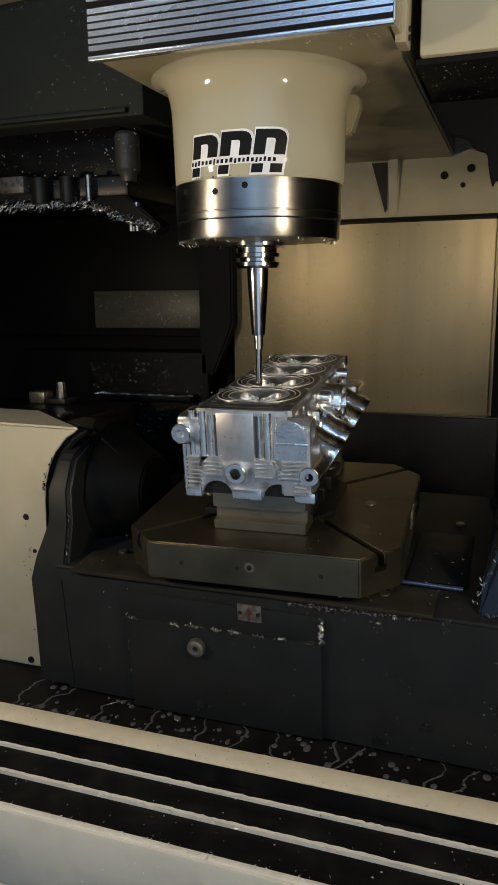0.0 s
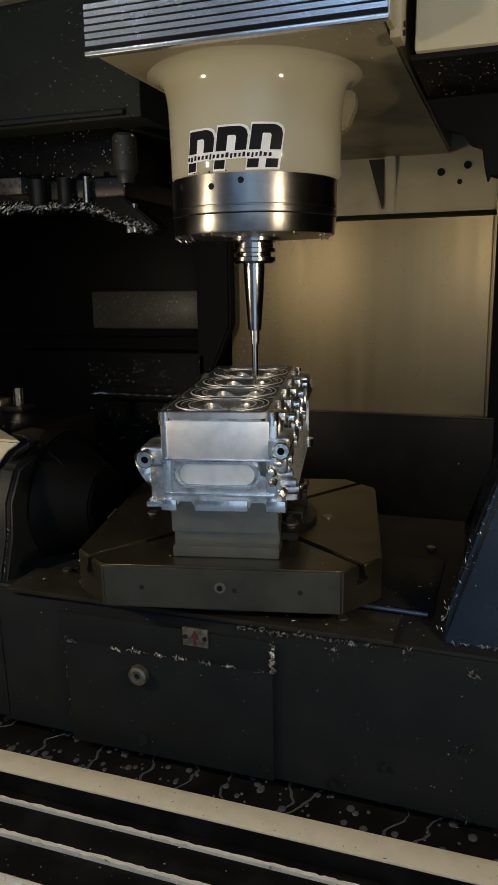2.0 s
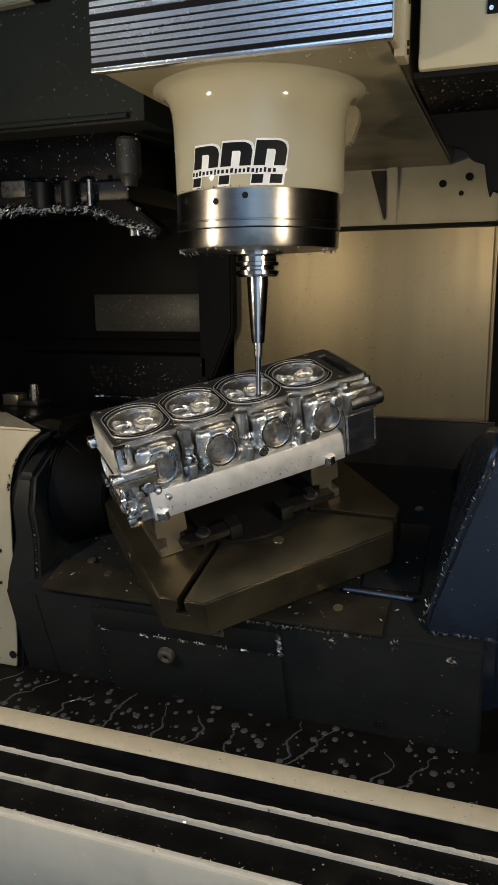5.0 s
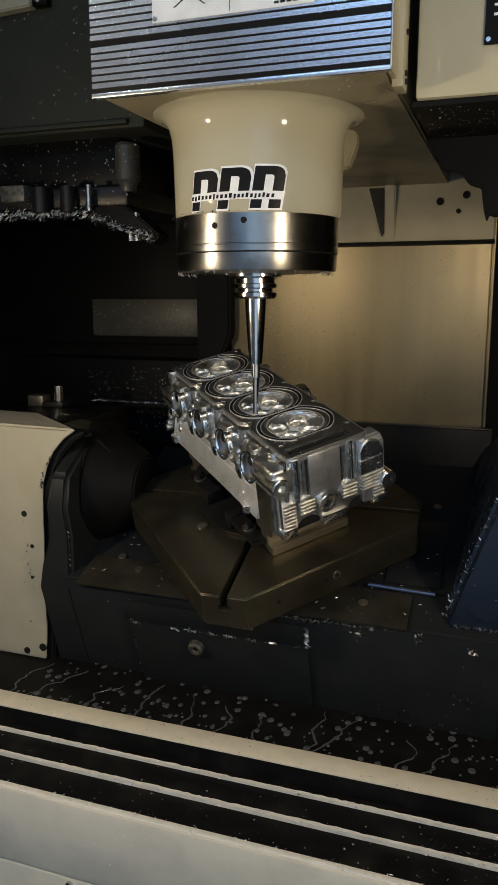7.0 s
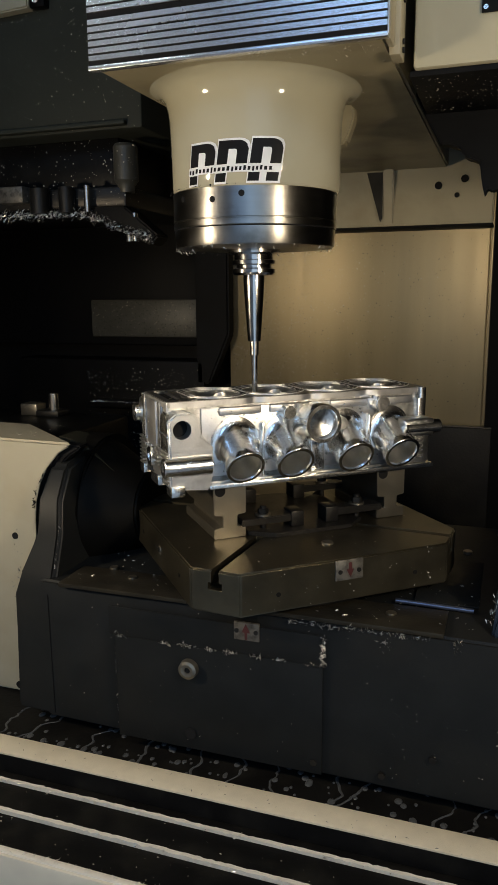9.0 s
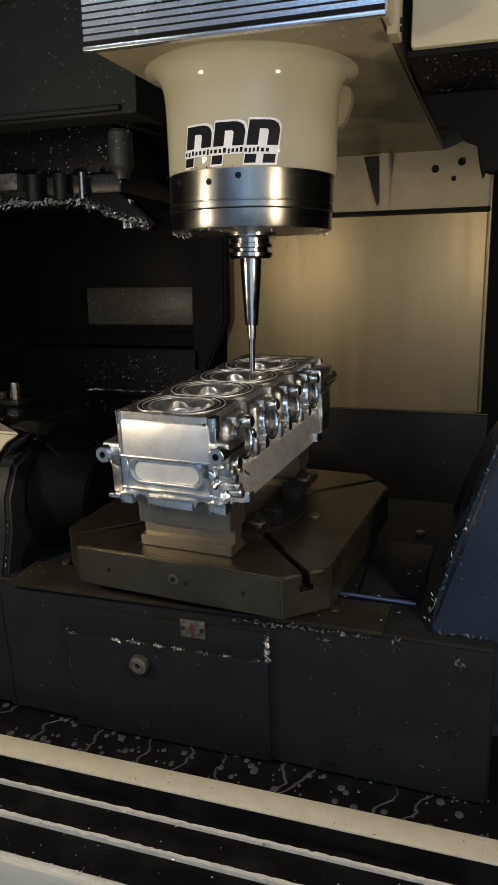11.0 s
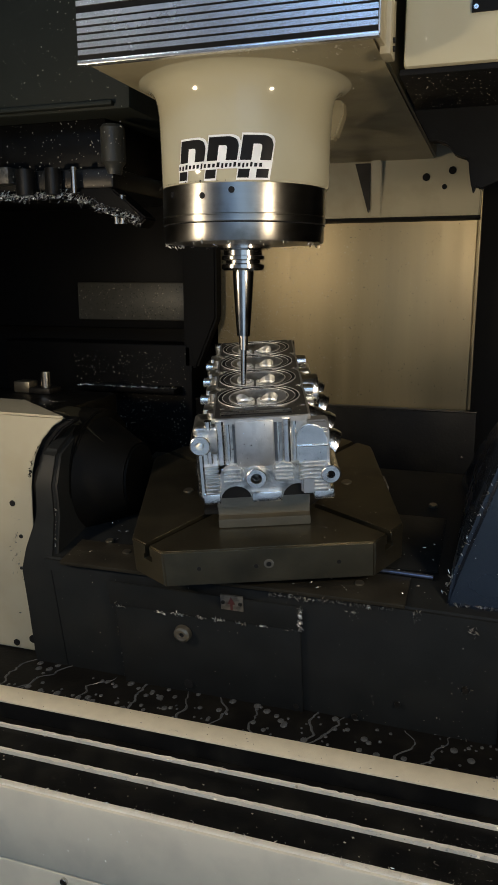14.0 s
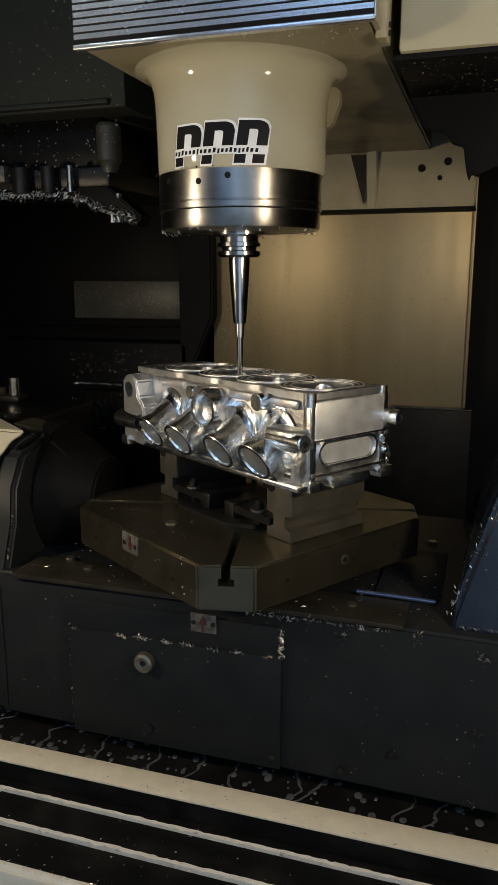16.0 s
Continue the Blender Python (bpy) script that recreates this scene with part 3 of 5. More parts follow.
    for q in black:
        patch("sticker_shape", [q], 0.0008, BARBLACK)
    for q in inner:
        patch("sticker_opening", [q], 0.0011, STICKER)
    text = []
    s = a0 - 0.005
    rng = random.Random(5)
    for k in range(21):
        g = radians(1.5 + 0.9 * rng.random())
        text.append((s, s + g * 0.8, 1.2812 - 0.0012 * (k % 5 == 1), 1.2862 + 0.0012 * (k % 4 == 2)))
        s += g + radians(0.75)
    patch("sticker_band", [(a0 - 0.016, s + 0.008, 1.2790, 1.2890)], 0.0013, STICKER)
    patch("print_bar", text, 0.0016, BARBLACK, "small black print along the sticker")
    chips("spatter", 600, lambda r: ((0.22 * r.random(), -0.18 + 0.7 * r.random() ** 2, 1.4105), (0, -0.2, -1)), h, 0.0014, seed=12)
    chips("apron_spatter", 420, on_rect((0.25, -0.085, 1.3895), (0.25, 0, 0), (0, 0.21, 0), (0, 0, -1)), h, 0.0014, seed=13)
    return h


HEAD = head()


def cutter():
    t = root("milling_tool", "slender steel tapered tool in a collared holder", "tool")
    part("flange", lathe(bmesh.new(), [(0.0, 1.182), (0.042, 1.182), (0.042, 1.176), (0.031, 1.173), (0.031, 1.1655), (0.0345, 1.1645), (0.0345, 1.159), (0.028, 1.157), (0.028, 1.153), (0.0345, 1.151), (0.0345, 1.1455), (0.031, 1.142), (0.0, 1.141)], 48), TOOL, t, "grooved steel holder flange")
    part("taper", lathe(bmesh.new(), [(0.0, 1.142), (0.0170, 1.142), (0.0172, 1.136), (0.0152, 1.10), (0.0112, 1.046), (0.0104, 1.038), (0.0, 1.037)], 40), TOOL, t, "polished taper sleeve")
    part("step", lathe(bmesh.new(), [(0.0, 1.038), (0.0075, 1.038), (0.0068, 1.016), (0.0, 1.015)], 32), CHROME, t)
    part("shank", lathe(bmesh.new(), [(0.0, 1.016), (0.0050, 1.016), (0.0046, 0.955), (0.0044, 0.944), (0.0, 0.943)], 32), TOOL, t)
    part("cutting_ball", lathe(bmesh.new(), [(0.0, 0.944), (0.004, 0.943), (0.0058, 0.939), (0.0058, 0.936), (0.004, 0.932), (0.0, 0.931)], 24), TOOL, t)
    return t


TOOLING = cutter()


# ---- sliding table with its covers ----
def saddle():
    s = root("sliding_table", "black machine table with pale ribbed way covers", "machine table")
    part("top_plate", box(bmesh.new(), -1.0, 1.0, -0.286, 0.50, 0.350, 0.386, 0.002), BLACK, s, "black wet table top with droplets")
    part("cream_strip", box(bmesh.new(), -1.0, 1.0, -0.328, -0.284, 0.3885, 0.392, 0.001), CREAM_STRIP, s, "wide cream painted strip")
    part("apron", box(bmesh.new(), -1.0, 1.0, -0.3265, -0.288, 0.31, 0.3883), SLAT, s, "black sheet under the strip")
    for y0, y1, z in ((-0.3445, -0.3285, 0.3600), (-0.4040, -0.3515, 0.3590), (-0.4720, -0.4115, 0.3580)):
        part("cover_slat", box(bmesh.new(), -1.0, 1.0, y0, y1, 0.31, z, 0.0015), SLAT, s)
    for y0, y1 in ((-0.3500, -0.3445), (-0.4100, -0.4040)):
        b = bmesh.new()
        rng = random.Random(int(-y0 * 1e4))
        n = 320
        front, back = [], []
        drift = 0.0
        for i in range(n + 1):
            x = -1.0 + 2.0 * i / n
            drift = 0.9 * drift + rng.gauss(0, 0.00012)
            spike = 0.0035 * rng.random() if rng.random() < 0.06 else 0.0
            front.append((x, y0 + drift + rng.gauss(0, 0.0006) - spike))
            back.append((x, y1 + drift + rng.gauss(0, 0.0006)))
        prism(b, front + back[::-1], 0.345, 0.3625, "z")
        part("slat_lip", b, LINE, s, "pale worn lip edged with chips", flat=True)
    part("front_panel", box(bmesh.new(), -1.0, 1.0, -0.487, -0.470, 0.2355, 0.3620, 0.003), WHITE, s, "white painted sheet metal front")
    part("lower_panel", box(bmesh.new(), -1.0, 1.0, -0.486, -0.470, -0.05, 0.2325, 0.003), WHITE, s, "white painted sheet metal front")
    part("panel_lip", box(bmesh.new(), -1.0, 1.0, -0.4830, -0.4725, 0.358, 0.3645, 0.002), LINE, s)
    part("panel_screw", cyl(bmesh.new(), (-0.182, -0.491, 0.2225), (-0.182, -0.485, 0.2225), 0.006, seg=14, bevel=0.001), CHROME, s)
    chips("swarf", 700, lambda r: ((-0.6 + 1.4 * r.random(), r.choice((-0.3525, -0.4125, -0.472)) + r.gauss(0, 0.002), 0.3630), (0, 0, 1)), s, 0.0020, seed=21)
    chips("corner_swarf", 900, lambda r: ((0.62 - 0.28 * abs(r.gauss(0, 0.55)), -0.468 + 0.10 * r.random(), 0.3605), (0, 0, 1)), s, 0.0016, seed=22, material=BADGE, label="dull dirty chips gathered in the corner")
    chips("spatter", 260, on_rect((-0.5, -0.470, 0.3605), (1.2, 0, 0), (0, 0.13, 0), (0, 0, 1)), s, 0.0016, seed=23)
    chips("lip_swarf", 500, lambda r: ((-0.7 + 1.4 * r.random(), -0.4785 + r.gauss(0, 0.002), 0.3648), (0, -0.3, 1)), s, 0.0030, seed=24, material=LINE, label="pale chips along the front lip")
    chips("panel_spatter", 120, on_rect((-0.5, -0.4872, 0.25), (1.1, 0, 0), (0, 0, 0.09), (0, -1, 0)), s, 0.0020, seed=25, material=LINE, label="dried drops on the white front")
    chips("strip_specks", 160, on_rect((-0.6, -0.326, 0.3922), (1.2, 0, 0), (0, 0.04, 0), (0, 0, 1)), s, 0.0016, seed=26, material=BOWL, label="dark specks on the cream strip")
    # coolant drops on the top plate
    rng = random.Random(31)
    b = bmesh.new()
    for _ in range(230):
        x, y = -0.42 + 0.85 * rng.random(), -0.280 + 0.20 * rng.random() ** 1.3
        r = 0.0020 + 0.0055 * rng.random() ** 2
        bmesh.ops.create_icosphere(b, subdivisions=2, radius=1, matrix=Matrix.LocRotScale((x, y, 0.386), None, (r * 0.9, r * 1.1, 0.0014)))
    for k in range(11):
        # thin run of coolant wandering towards the strip
        x, y, w = -0.40 + 0.075 * k + rng.uniform(-0.02, 0.02), -0.15 - 0.05 * rng.random(), 0.0010
        swing, rows = 0.0, []
        while y > -0.281:
            rows.append((b.verts.new((x - w, y, 0.3862)), b.verts.new((x, y, 0.3873)), b.verts.new((x + w, y, 0.3862))))
            swing = 0.7 * swing + rng.gauss(-0.0003, 0.0016)
            x, y, w = x + swing, y - 0.004, min(0.0024, max(0.0008, w + rng.gauss(0.00008, 0.0003)))
        for p, q in zip(rows, rows[1:]):
            b.faces.new((p[0], p[1], q[1], q[0]))
            b.faces.new((p[1], p[2], q[2], q[1]))
    ob = part("coolant_film", b, mat("milky_coolant", (0.066, 0.070, 0.072), 0.3), s, "milky coolant drops and streaks")
    ob["kind"] = "stuff"
    return s


TABLE = saddle()


def housing():
    s = root("trunnion_housing", "cream painted trunnion drive housing with dark screw holes", "housing")
    HOUSE_SPLAY = 1.25
    prof = [(-0.95, 0.386), (-0.437, 0.386), (-0.431, 0.46), (-0.432, 0.52), (-0.427, 0.62), (-0.424, 0.725), (-0.4205, 0.756), (-0.411, 0.787), (-0.396, 0.816), (-0.371, 0.844), (-0.348, 0.858), (-0.345, 0.864), (-0.50, 0.866), (-0.95, 0.866)]
    shell = prism(bmesh.new(), prof, -0.150, 0.0, "y", 0.004)
    for v in shell.verts:
        # the flank runs back to the side, away from the arm
        if v.co.x > -0.9:
            v.co.x -= HOUSE_SPLAY * (v.co.y + 0.150)
    part("body", shell, HOUSING, s)
    part("gasket", prism(bmesh.new(), [(x + 0.009, z - 0.006) for x, z in prof], -0.140, -0.110, "y", 0.003), RUBBER, s)
    part("rear_body", box(bmesh.new(), -0.95, -0.50, 0.0, 0.34, 0.386, 0.832, 0.01), BLACK, s, "black rear of the drive housing")
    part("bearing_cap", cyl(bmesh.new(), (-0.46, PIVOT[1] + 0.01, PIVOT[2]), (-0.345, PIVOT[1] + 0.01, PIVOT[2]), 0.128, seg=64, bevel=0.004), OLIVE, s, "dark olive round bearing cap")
    for x, z, r in ((-0.472, 0.69, 0.006), (-0.458, 0.625, 0.004), (-0.447, 0.413, 0.008), (-0.462, 0.56, 0.003), (-0.485, 0.40, 0.007)):
        part("screw_hole", cyl(bmesh.new(), (x, -0.1515, z), (x, -0.145, z), r, seg=14), HOLE, s, flat=True)
    chips("edge_wear", 70, lambda r: (lambda q: ((-0.4265 + 0.055 * q * q - 0.004 * r.random(), -0.1503, 0.745 + 0.095 * q), (0, -1, 0)))(r.random() ** 1.5), s, 0.0030, seed=42, material=RUBBER, label="chipped paint along the edge")
    chips("scuffs", 60, lambda r: ((-0.47 + r.gauss(0, 0.006), -0.1503, 0.60 + r.gauss(0, 0.045)), (0, -1, 0)), s, 0.0030, seed=43, material=BOWL, label="grey scuffs")
    part("bearing_shroud", prism(bmesh.new(), [(-0.42, 0.861), (-0.392, 0.858), (-0.352, 0.838), (-0.305, 0.802), (-0.300, 0.74), (-0.42, 0.74)], -0.085, -0.02, "y", 0.004), SHROUD, s, "dim olive sloping shroud behind the arm")
    part("stop_block", box(bmesh.new(), -0.745, -0.70, 0.26, 0.30, 0.832, 0.860, 0.003), RISER, s)
    part("stop_base", box(bmesh.new(), -0.70, -0.64, 0.255, 0.31, 0.832, 0.846, 0.003), DARKSTEEL, s)
    part("fitting", cyl(bmesh.new(), (-0.665, 0.28, 0.845), (-0.665, 0.28, 0.885), 0.012, bevel=0.002), CHROME, s, "small steel fitting")
    chips("spatter", 160, on_rect((-0.75, -0.145, 0.8665), (0.33, 0, 0), (0, 0.14, 0), (0, 0, 1)), s, 0.002, seed=41)
    return s


HOUSE = housing()


# ---- tilting cradle ----
def cradle():
    o = (0, -PIVOT[1], -PIVOT[2])
    c = root("tilting_cradle", "blue-black tilting trunnion cradle scratched and edged with chips", "cradle")
    body = prism(bmesh.new(), [(-0.250, 0.408), (-0.250, 0.645), (-0.246, 0.652), (0.26, 0.656), (0.27, 0.645), (0.27, 0.45), (0.20, 0.408)], -0.368, 0.425, "x", 0.004)
    for v in body.verts:
        # the near left corner is rounded off towards the arm
        if v.co.x < -0.36 and v.co.y < -0.2:
            v.co.y += 0.016
    part("body", body, CRADLE, c, off=o)
    part("corner_cheek", prism(bmesh.new(), [(-0.366, -0.230), (-0.384, -0.205), (-0.398, -0.16), (-0.398, 0.20), (-0.366, 0.20)], 0.43, 0.66, "z", 0.006), CRADLE, c, off=o)
    part("deck_plate", box(bmesh.new(), -0.325, 0.277, -0.2455, -0.165, 0.650, 0.6572, 0.0012), DECKING, c, "brown oily steel plate on the deck", off=o)
    part("turntable_seat", cyl(bmesh.new(), (SPIN[0], SPIN[1], 0.658), (SPIN[0], SPIN[1], 0.678), 0.185, seg=64), DARKSTEEL, c, off=o)

    def arm(pts, inner, outer, bevel):
        """A side cheek drawn out sideways between inner(z) and outer(z)."""
        b = bmesh.new()
        lo = [b.verts.new((inner(z), y, z)) for y, z in pts]
        hi = [b.verts.new((outer(z), y, z)) for y, z in pts]
        b.faces.new(lo)
        b.faces.new(hi)
        for k in range(len(pts)):
            b.faces.new((lo[k], lo[(k + 1) % len(pts)], hi[(k + 1) % len(pts)], hi[k]))
        bmesh.ops.recalc_face_normals(b, faces=b.faces[:])
        bmesh.ops.bevel(b, geom=[e for e in b.edges if len(e.link_faces) == 2 and e.calc_face_angle() > 0.5], offset=bevel, segments=3, affect="EDGES")
        return b
    right = [(-0.224, 0.50), (-0.224, 0.664), (-0.213, 0.70), (-0.198, 0.93), (-0.180, 0.958), (-0.14, 0.965), (0.0, 0.89), (0.12, 0.79), (0.22, 0.67), (0.25, 0.50)]
    part("arm", arm(right, lambda z: 0.326 + 0.305 * max(0, z - 0.64), lambda z: 0.449, 0.009), BLUE, c, "glossy blue-black arm of the cradle, blue sheen in the colour", off=o)
    left = [(-0.236, 0.41), (-0.236, 0.625), (-0.222, 0.66), (-0.200, 0.72), (-0.188, 0.775), (-0.150, 0.825)] + [(PIVOT[1] + 0.128 * math.cos(radians(a)), PIVOT[2] - 0.004 + 0.128 * math.sin(radians(a))) for a in range(110, -11, -20)] + [(0.20, 0.60), (0.20, 0.50)]
    part("arm", arm(left, lambda z: -0.345 - 0.10 * max(0, z - 0.74), lambda z: -0.392 - 0.26 * min(0.14, max(0, 0.74 - z)), 0.008), CRADLE, c, "blue-black left arm of the cradle", off=o)
    part("hub_fairing", cyl(bmesh.new(), (-0.350, PIVOT[1], PIVOT[2]), (-0.262, PIVOT[1], PIVOT[2]), 0.118, 0.066, seg=48, bevel=0.004), OLIVE, c, "dark tapered hub of the arm", off=o)
    # bright flakes trace the highlight on the inner front edge of the arm
    chips("arm_highlight", 26, lambda r: (lambda q: ((-0.346, -0.222 + 0.026 * q, 0.665 + 0.085 * q), (1, -1, 0)))(r.random()), c, 0.0022, o, seed=55, label="bright flakes drawn for the highlight along the arm")
    part("pocket", box(bmesh.new(), 0.225, 0.318, -0.14, 0.05, 0.6545, 0.6575, 0.001), CRADLE, c, off=o)
    part("guide_rod", cyl(bmesh.new(), (0.20, -0.155, 0.659), (0.312, -0.160, 0.659), 0.0035, seg=12), ROD, c, "thin blue-grey reflecting rod", off=o)
    # access cover outline, screws and badge on the front
    part("access_cover", box(bmesh.new(), -0.222, 0.112, -0.2506, -0.249, 0.412, 0.585, 0.0004), CRADLE, c, off=o)
    part("cover_strip", box(bmesh.new(), -0.232, 0.114, -0.2508, -0.249, 0.5855, 0.632, 0.0004), CRADLE, c, off=o)
    plug = part("plug", lathe(bmesh.new(), [(0.0, 0.006), (0.004, 0.006), (0.005, 0.010), (0.010, 0.011), (0.0145, 0.009), (0.0155, 0.0)], 28, Matrix.Translation((-0.095, -0.2525, 0.550)) @ Matrix.Rotation(radians(90), 4, "X")), RISER, c, "round steel plug with a socket", off=o)
    part("plug_socket", cyl(bmesh.new(), (-0.095, -0.2605, 0.550), (-0.095, -0.259, 0.550), 0.005, seg=6), HOLE, plug, flat=True)
    part("plug", cyl(bmesh.new(), (-0.096, -0.2535, 0.439), (-0.096, -0.25, 0.439), 0.009, seg=16), HOLE, c, off=o)
    tag = part("badge", box(bmesh.new(), -0.0215, 0.0175, -0.2535, -0.2495, 0.6095, 0.6375, 0.0006), BADGE, c, "small aluminium badge with a red arrow", off=o)
    b = prism(bmesh.new(), [(-0.0045, 0.611), (-0.0005, 0.611), (-0.0005, 0.622), (0.004, 0.622), (-0.0025, 0.636), (-0.009, 0.622), (-0.0045, 0.622)], -0.2542, -0.2534, "y")
    part("arrow", b, RED, tag, flat=True)
    for x in (-0.017, 0.013):
        part("badge_screw", cyl(bmesh.new(), (x, -0.255, 0.624), (x, -0.253, 0.624), 0.0035, seg=10), DARKSTEEL, tag)
    for x, z in ((0.373, 0.520), (0.10, 0.43), (0.20, 0.43), (0.27, 0.47)):
        part("screw", cyl(bmesh.new(), (x, -0.2525, z), (x, -0.249, z), 0.005, seg=12), DARKSTEEL, c, off=o)
    for x, y in ((0.20, -0.20), (-0.22, -0.19), (-0.27, -0.16), (0.29, 0.1)):
        part("deck_screw", cyl(bmesh.new(), (x, y, 0.653), (x, y, 0.6595), 0.008, seg=16, bevel=0.001), RISER, c, off=o)

    def seam(r):
        k = r.random()
        if k < 0.35:
            spot = r.choice((-0.215, -0.212, -0.135, -0.105, -0.10, -0.06, -0.03, 0.01, 0.05, 0.095))
            return ((spot + r.gauss(0, 0.006), -0.2525, 0.586 + r.gauss(0, 0.002)), (0, -1, 0.3))
        if k < 0.6:
            return ((0.113 + r.gauss(0, 0.002), -0.2525, 0.585 + 0.05 * r.random()), (0, -1, 0))
        if k < 0.96:
            return ((0.06 + 0.20 * r.random(), -0.248, 0.648 + r.gauss(0, 0.002)), (0, -1, 1))
        return ((-0.222, -0.2525, 0.42 + 0.16 * r.random()), (0, -1, 0))
    chips("swarf", 620, seam, c, 0.0021, o, seed=51, label="silvery chips caught in the seams")
    chips("spatter", 220, on_rect((-0.34, -0.2505, 0.42), (0.76, 0, 0), (0, 0, 0.22), (0, -1, 0)), c, 0.0010, o, seed=52)
    chips("deck_swarf", 300, on_rect((-0.32, -0.23, 0.6574), (0.64, 0, 0), (0, 0.2, 0), (0, 0, 1)), c, 0.0022, o, seed=53)
    chips("arm_spatter", 36, on_rect((0.345, -0.224, 0.668), (0.10, 0, 0), (0, 0.024, 0.25), (0, -1, 0.1)), c, 0.0012, o, seed=54)
    chips("screw_swarf", 90, lambda r: (lambda q: ((q[0] + r.gauss(0, 0.0045), -0.2512, q[1] + r.gauss(0, 0.0055)), (0, -1, 0.2)))(r.choice(((0.381, 0.631), (0.373, 0.520), (0.374, 0.417), (0.199, 0.635), (0.294, 0.644)))), c, 0.0026, o, seed=58, label="clumps of chips at the screws")
    chips("ledge_swarf", 60, lambda r: ((0.335 + 0.11 * r.random(), -0.226 + r.gauss(0, 0.002), 0.6575), (0, -1, 1)), c, 0.0030, o, seed=56, label="chips along the foot of the arm")
    chips("edge_swarf", 70, lambda r: (lambda q: ((0.332 + 0.080 * q + r.gauss(0, 0.003), -0.219 + 0.02 * q, 0.67 + 0.25 * q), (-1, -1, 0)))(r.random() ** 1.4), c, 0.0030, o, seed=57, label="chips along the edge of the arm")
    return c


CRADLE_ROOT = cradle()
LOW = (0, 0, -0.740)


# ---- rotary plate with its fixture ----
def rotary():
    p = root("rotary_plate", "brown oxidised steel rotary plate with diagonal slots", "rotary table")
    h, k = 0.220, 0.054
    pts = [(-h + k, -h), (h - k, -h), (h, -h + k), (h, h - k), (h - k, h), (-h + k, h), (-h, h - k), (-h, -h + k)]
    plate = part("plate", prism(bmesh.new(), pts, 0.677, 0.740, "z", 0.0025), PLATE, p, off=LOW)
    b = bmesh.new()
    for sx in (-1, 1):
        for sy in (-1, 1):
            a = Vector((sx, sy, 0)).normalized()
            c = Vector((-a.y, a.x, 0))
            for w, z0, z1 in ((0.006, 0.716, 0.75), (0.0105, 0.712, 0.722)):
                vs = []
                for d, s in ((0.115, -1), (0.32, -1), (0.32, 1), (0.115, 1)):
                    vs.append(a * d + c * s * w)
                prism(b, [(v.x, v.y) for v in vs], z0, z1, "z")
    carve(plate, b)
    soften(plate, 0.0014)
    for x, y in ((0.0, 0.139), (0.0, -0.150)):
        part("plug", cyl(bmesh.new(), (x, y, 0.739), (x, y, 0.7425), 0.0095, seg=24, bevel=0.001), RISER, p, off=LOW)
    disc = []
    for k in range(49):
        a = math.radians(35 + 110 * k / 48)
        disc.append((0.004 + 0.1225 * math.cos(a), 0.1225 * math.sin(a)))
    disc += [(-0.096, -0.070), (-0.060, -0.098), (0.070, -0.098), (0.104, -0.070)]
    part("hub_disc", prism(bmesh.new(), disc, 0.7402, 0.7468, "z", 0.001), DARKSTEEL, p, "black round hub disc", off=LOW)
    for sx in (-1, 1):
        screw = part("socket_screw", cyl(bmesh.new(), (sx * 0.2185, 0, 0.711), (sx * 0.2215, 0, 0.711), 0.008, seg=18, bevel=0.001), RISER, p, off=LOW)
        part("socket", cyl(bmesh.new(), (sx * 0.2213, 0, 0.711), (sx * 0.2222, 0, 0.711), 0.0045, seg=6), HOLE, screw, flat=True)
        for y in (-0.11, 0.11, 0.02):
            part("small_screw", cyl(bmesh.new(), (sx * 0.219, y, 0.708), (sx * 0.2207, y, 0.708), 0.0035, seg=12), DARKSTEEL, p, off=LOW)
    for x in (-0.11, 0.11):
        part("small_screw", cyl(bmesh.new(), (x, -0.2207, 0.703), (x, -0.219, 0.703), 0.0035, seg=12), DARKSTEEL, p, off=LOW)
    tag = part("badge", box(bmesh.new(), -0.023, 0.021, -0.2225, -0.2195, 0.709, 0.739, 0.0006), BADGE, p, "small aluminium badge with a dark arrow", off=LOW)
    b = prism(bmesh.new(), [(-0.0025, 0.735), (0.0025, 0.735), (0.0025, 0.725), (0.006, 0.725), (0.0, 0.713), (-0.006, 0.725), (-0.0025, 0.725)], -0.2232, -0.2224, "y")
    part("arrow", b, RED, tag, flat=True)
    for x in (-0.016, 0.014):
        part("badge_screw", cyl(bmesh.new(), (x, -0.2235, 0.722), (x, -0.222, 0.722), 0.0034, seg=10), DARKSTEEL, tag)
    chips("spatter", 140, lambda r: ((-0.2 + 0.4 * r.random(), -0.2 + 0.4 * r.random(), 0.7405), (0, 0, 1)), p, 0.0012, LOW, seed=61)
    chips("edge_spatter", 40, on_rect((-0.16, -0.2205, 0.68), (0.32, 0, 0), (0, 0, 0.06), (0, -1, 0)), p, 0.0016, LOW, seed=62)
    return p


def riser():
    r = root("riser_block", "steel I-shaped riser block bolted to the plate", "fixture block", "risers under the cylinder head")
    prof = [(-0.026, 0.7405), (0.026, 0.7405), (0.026, 0.756), (0.012, 0.758), (0.012, 0.776), (0.026, 0.778), (0.026, 0.8255), (-0.026, 0.8255), (-0.026, 0.778), (-0.012, 0.776), (-0.012, 0.758), (-0.026, 0.756)]
    part("block", prism(bmesh.new(), prof, -0.072, 0.078, "y", 0.0012), RISER, r, off=LOW)
    part("dowel_hole", cyl(bmesh.new(), (-0.016, -0.0728, 0.816), (-0.016, -0.070, 0.816), 0.0085, seg=22), HOLE, r, off=LOW)
    return r


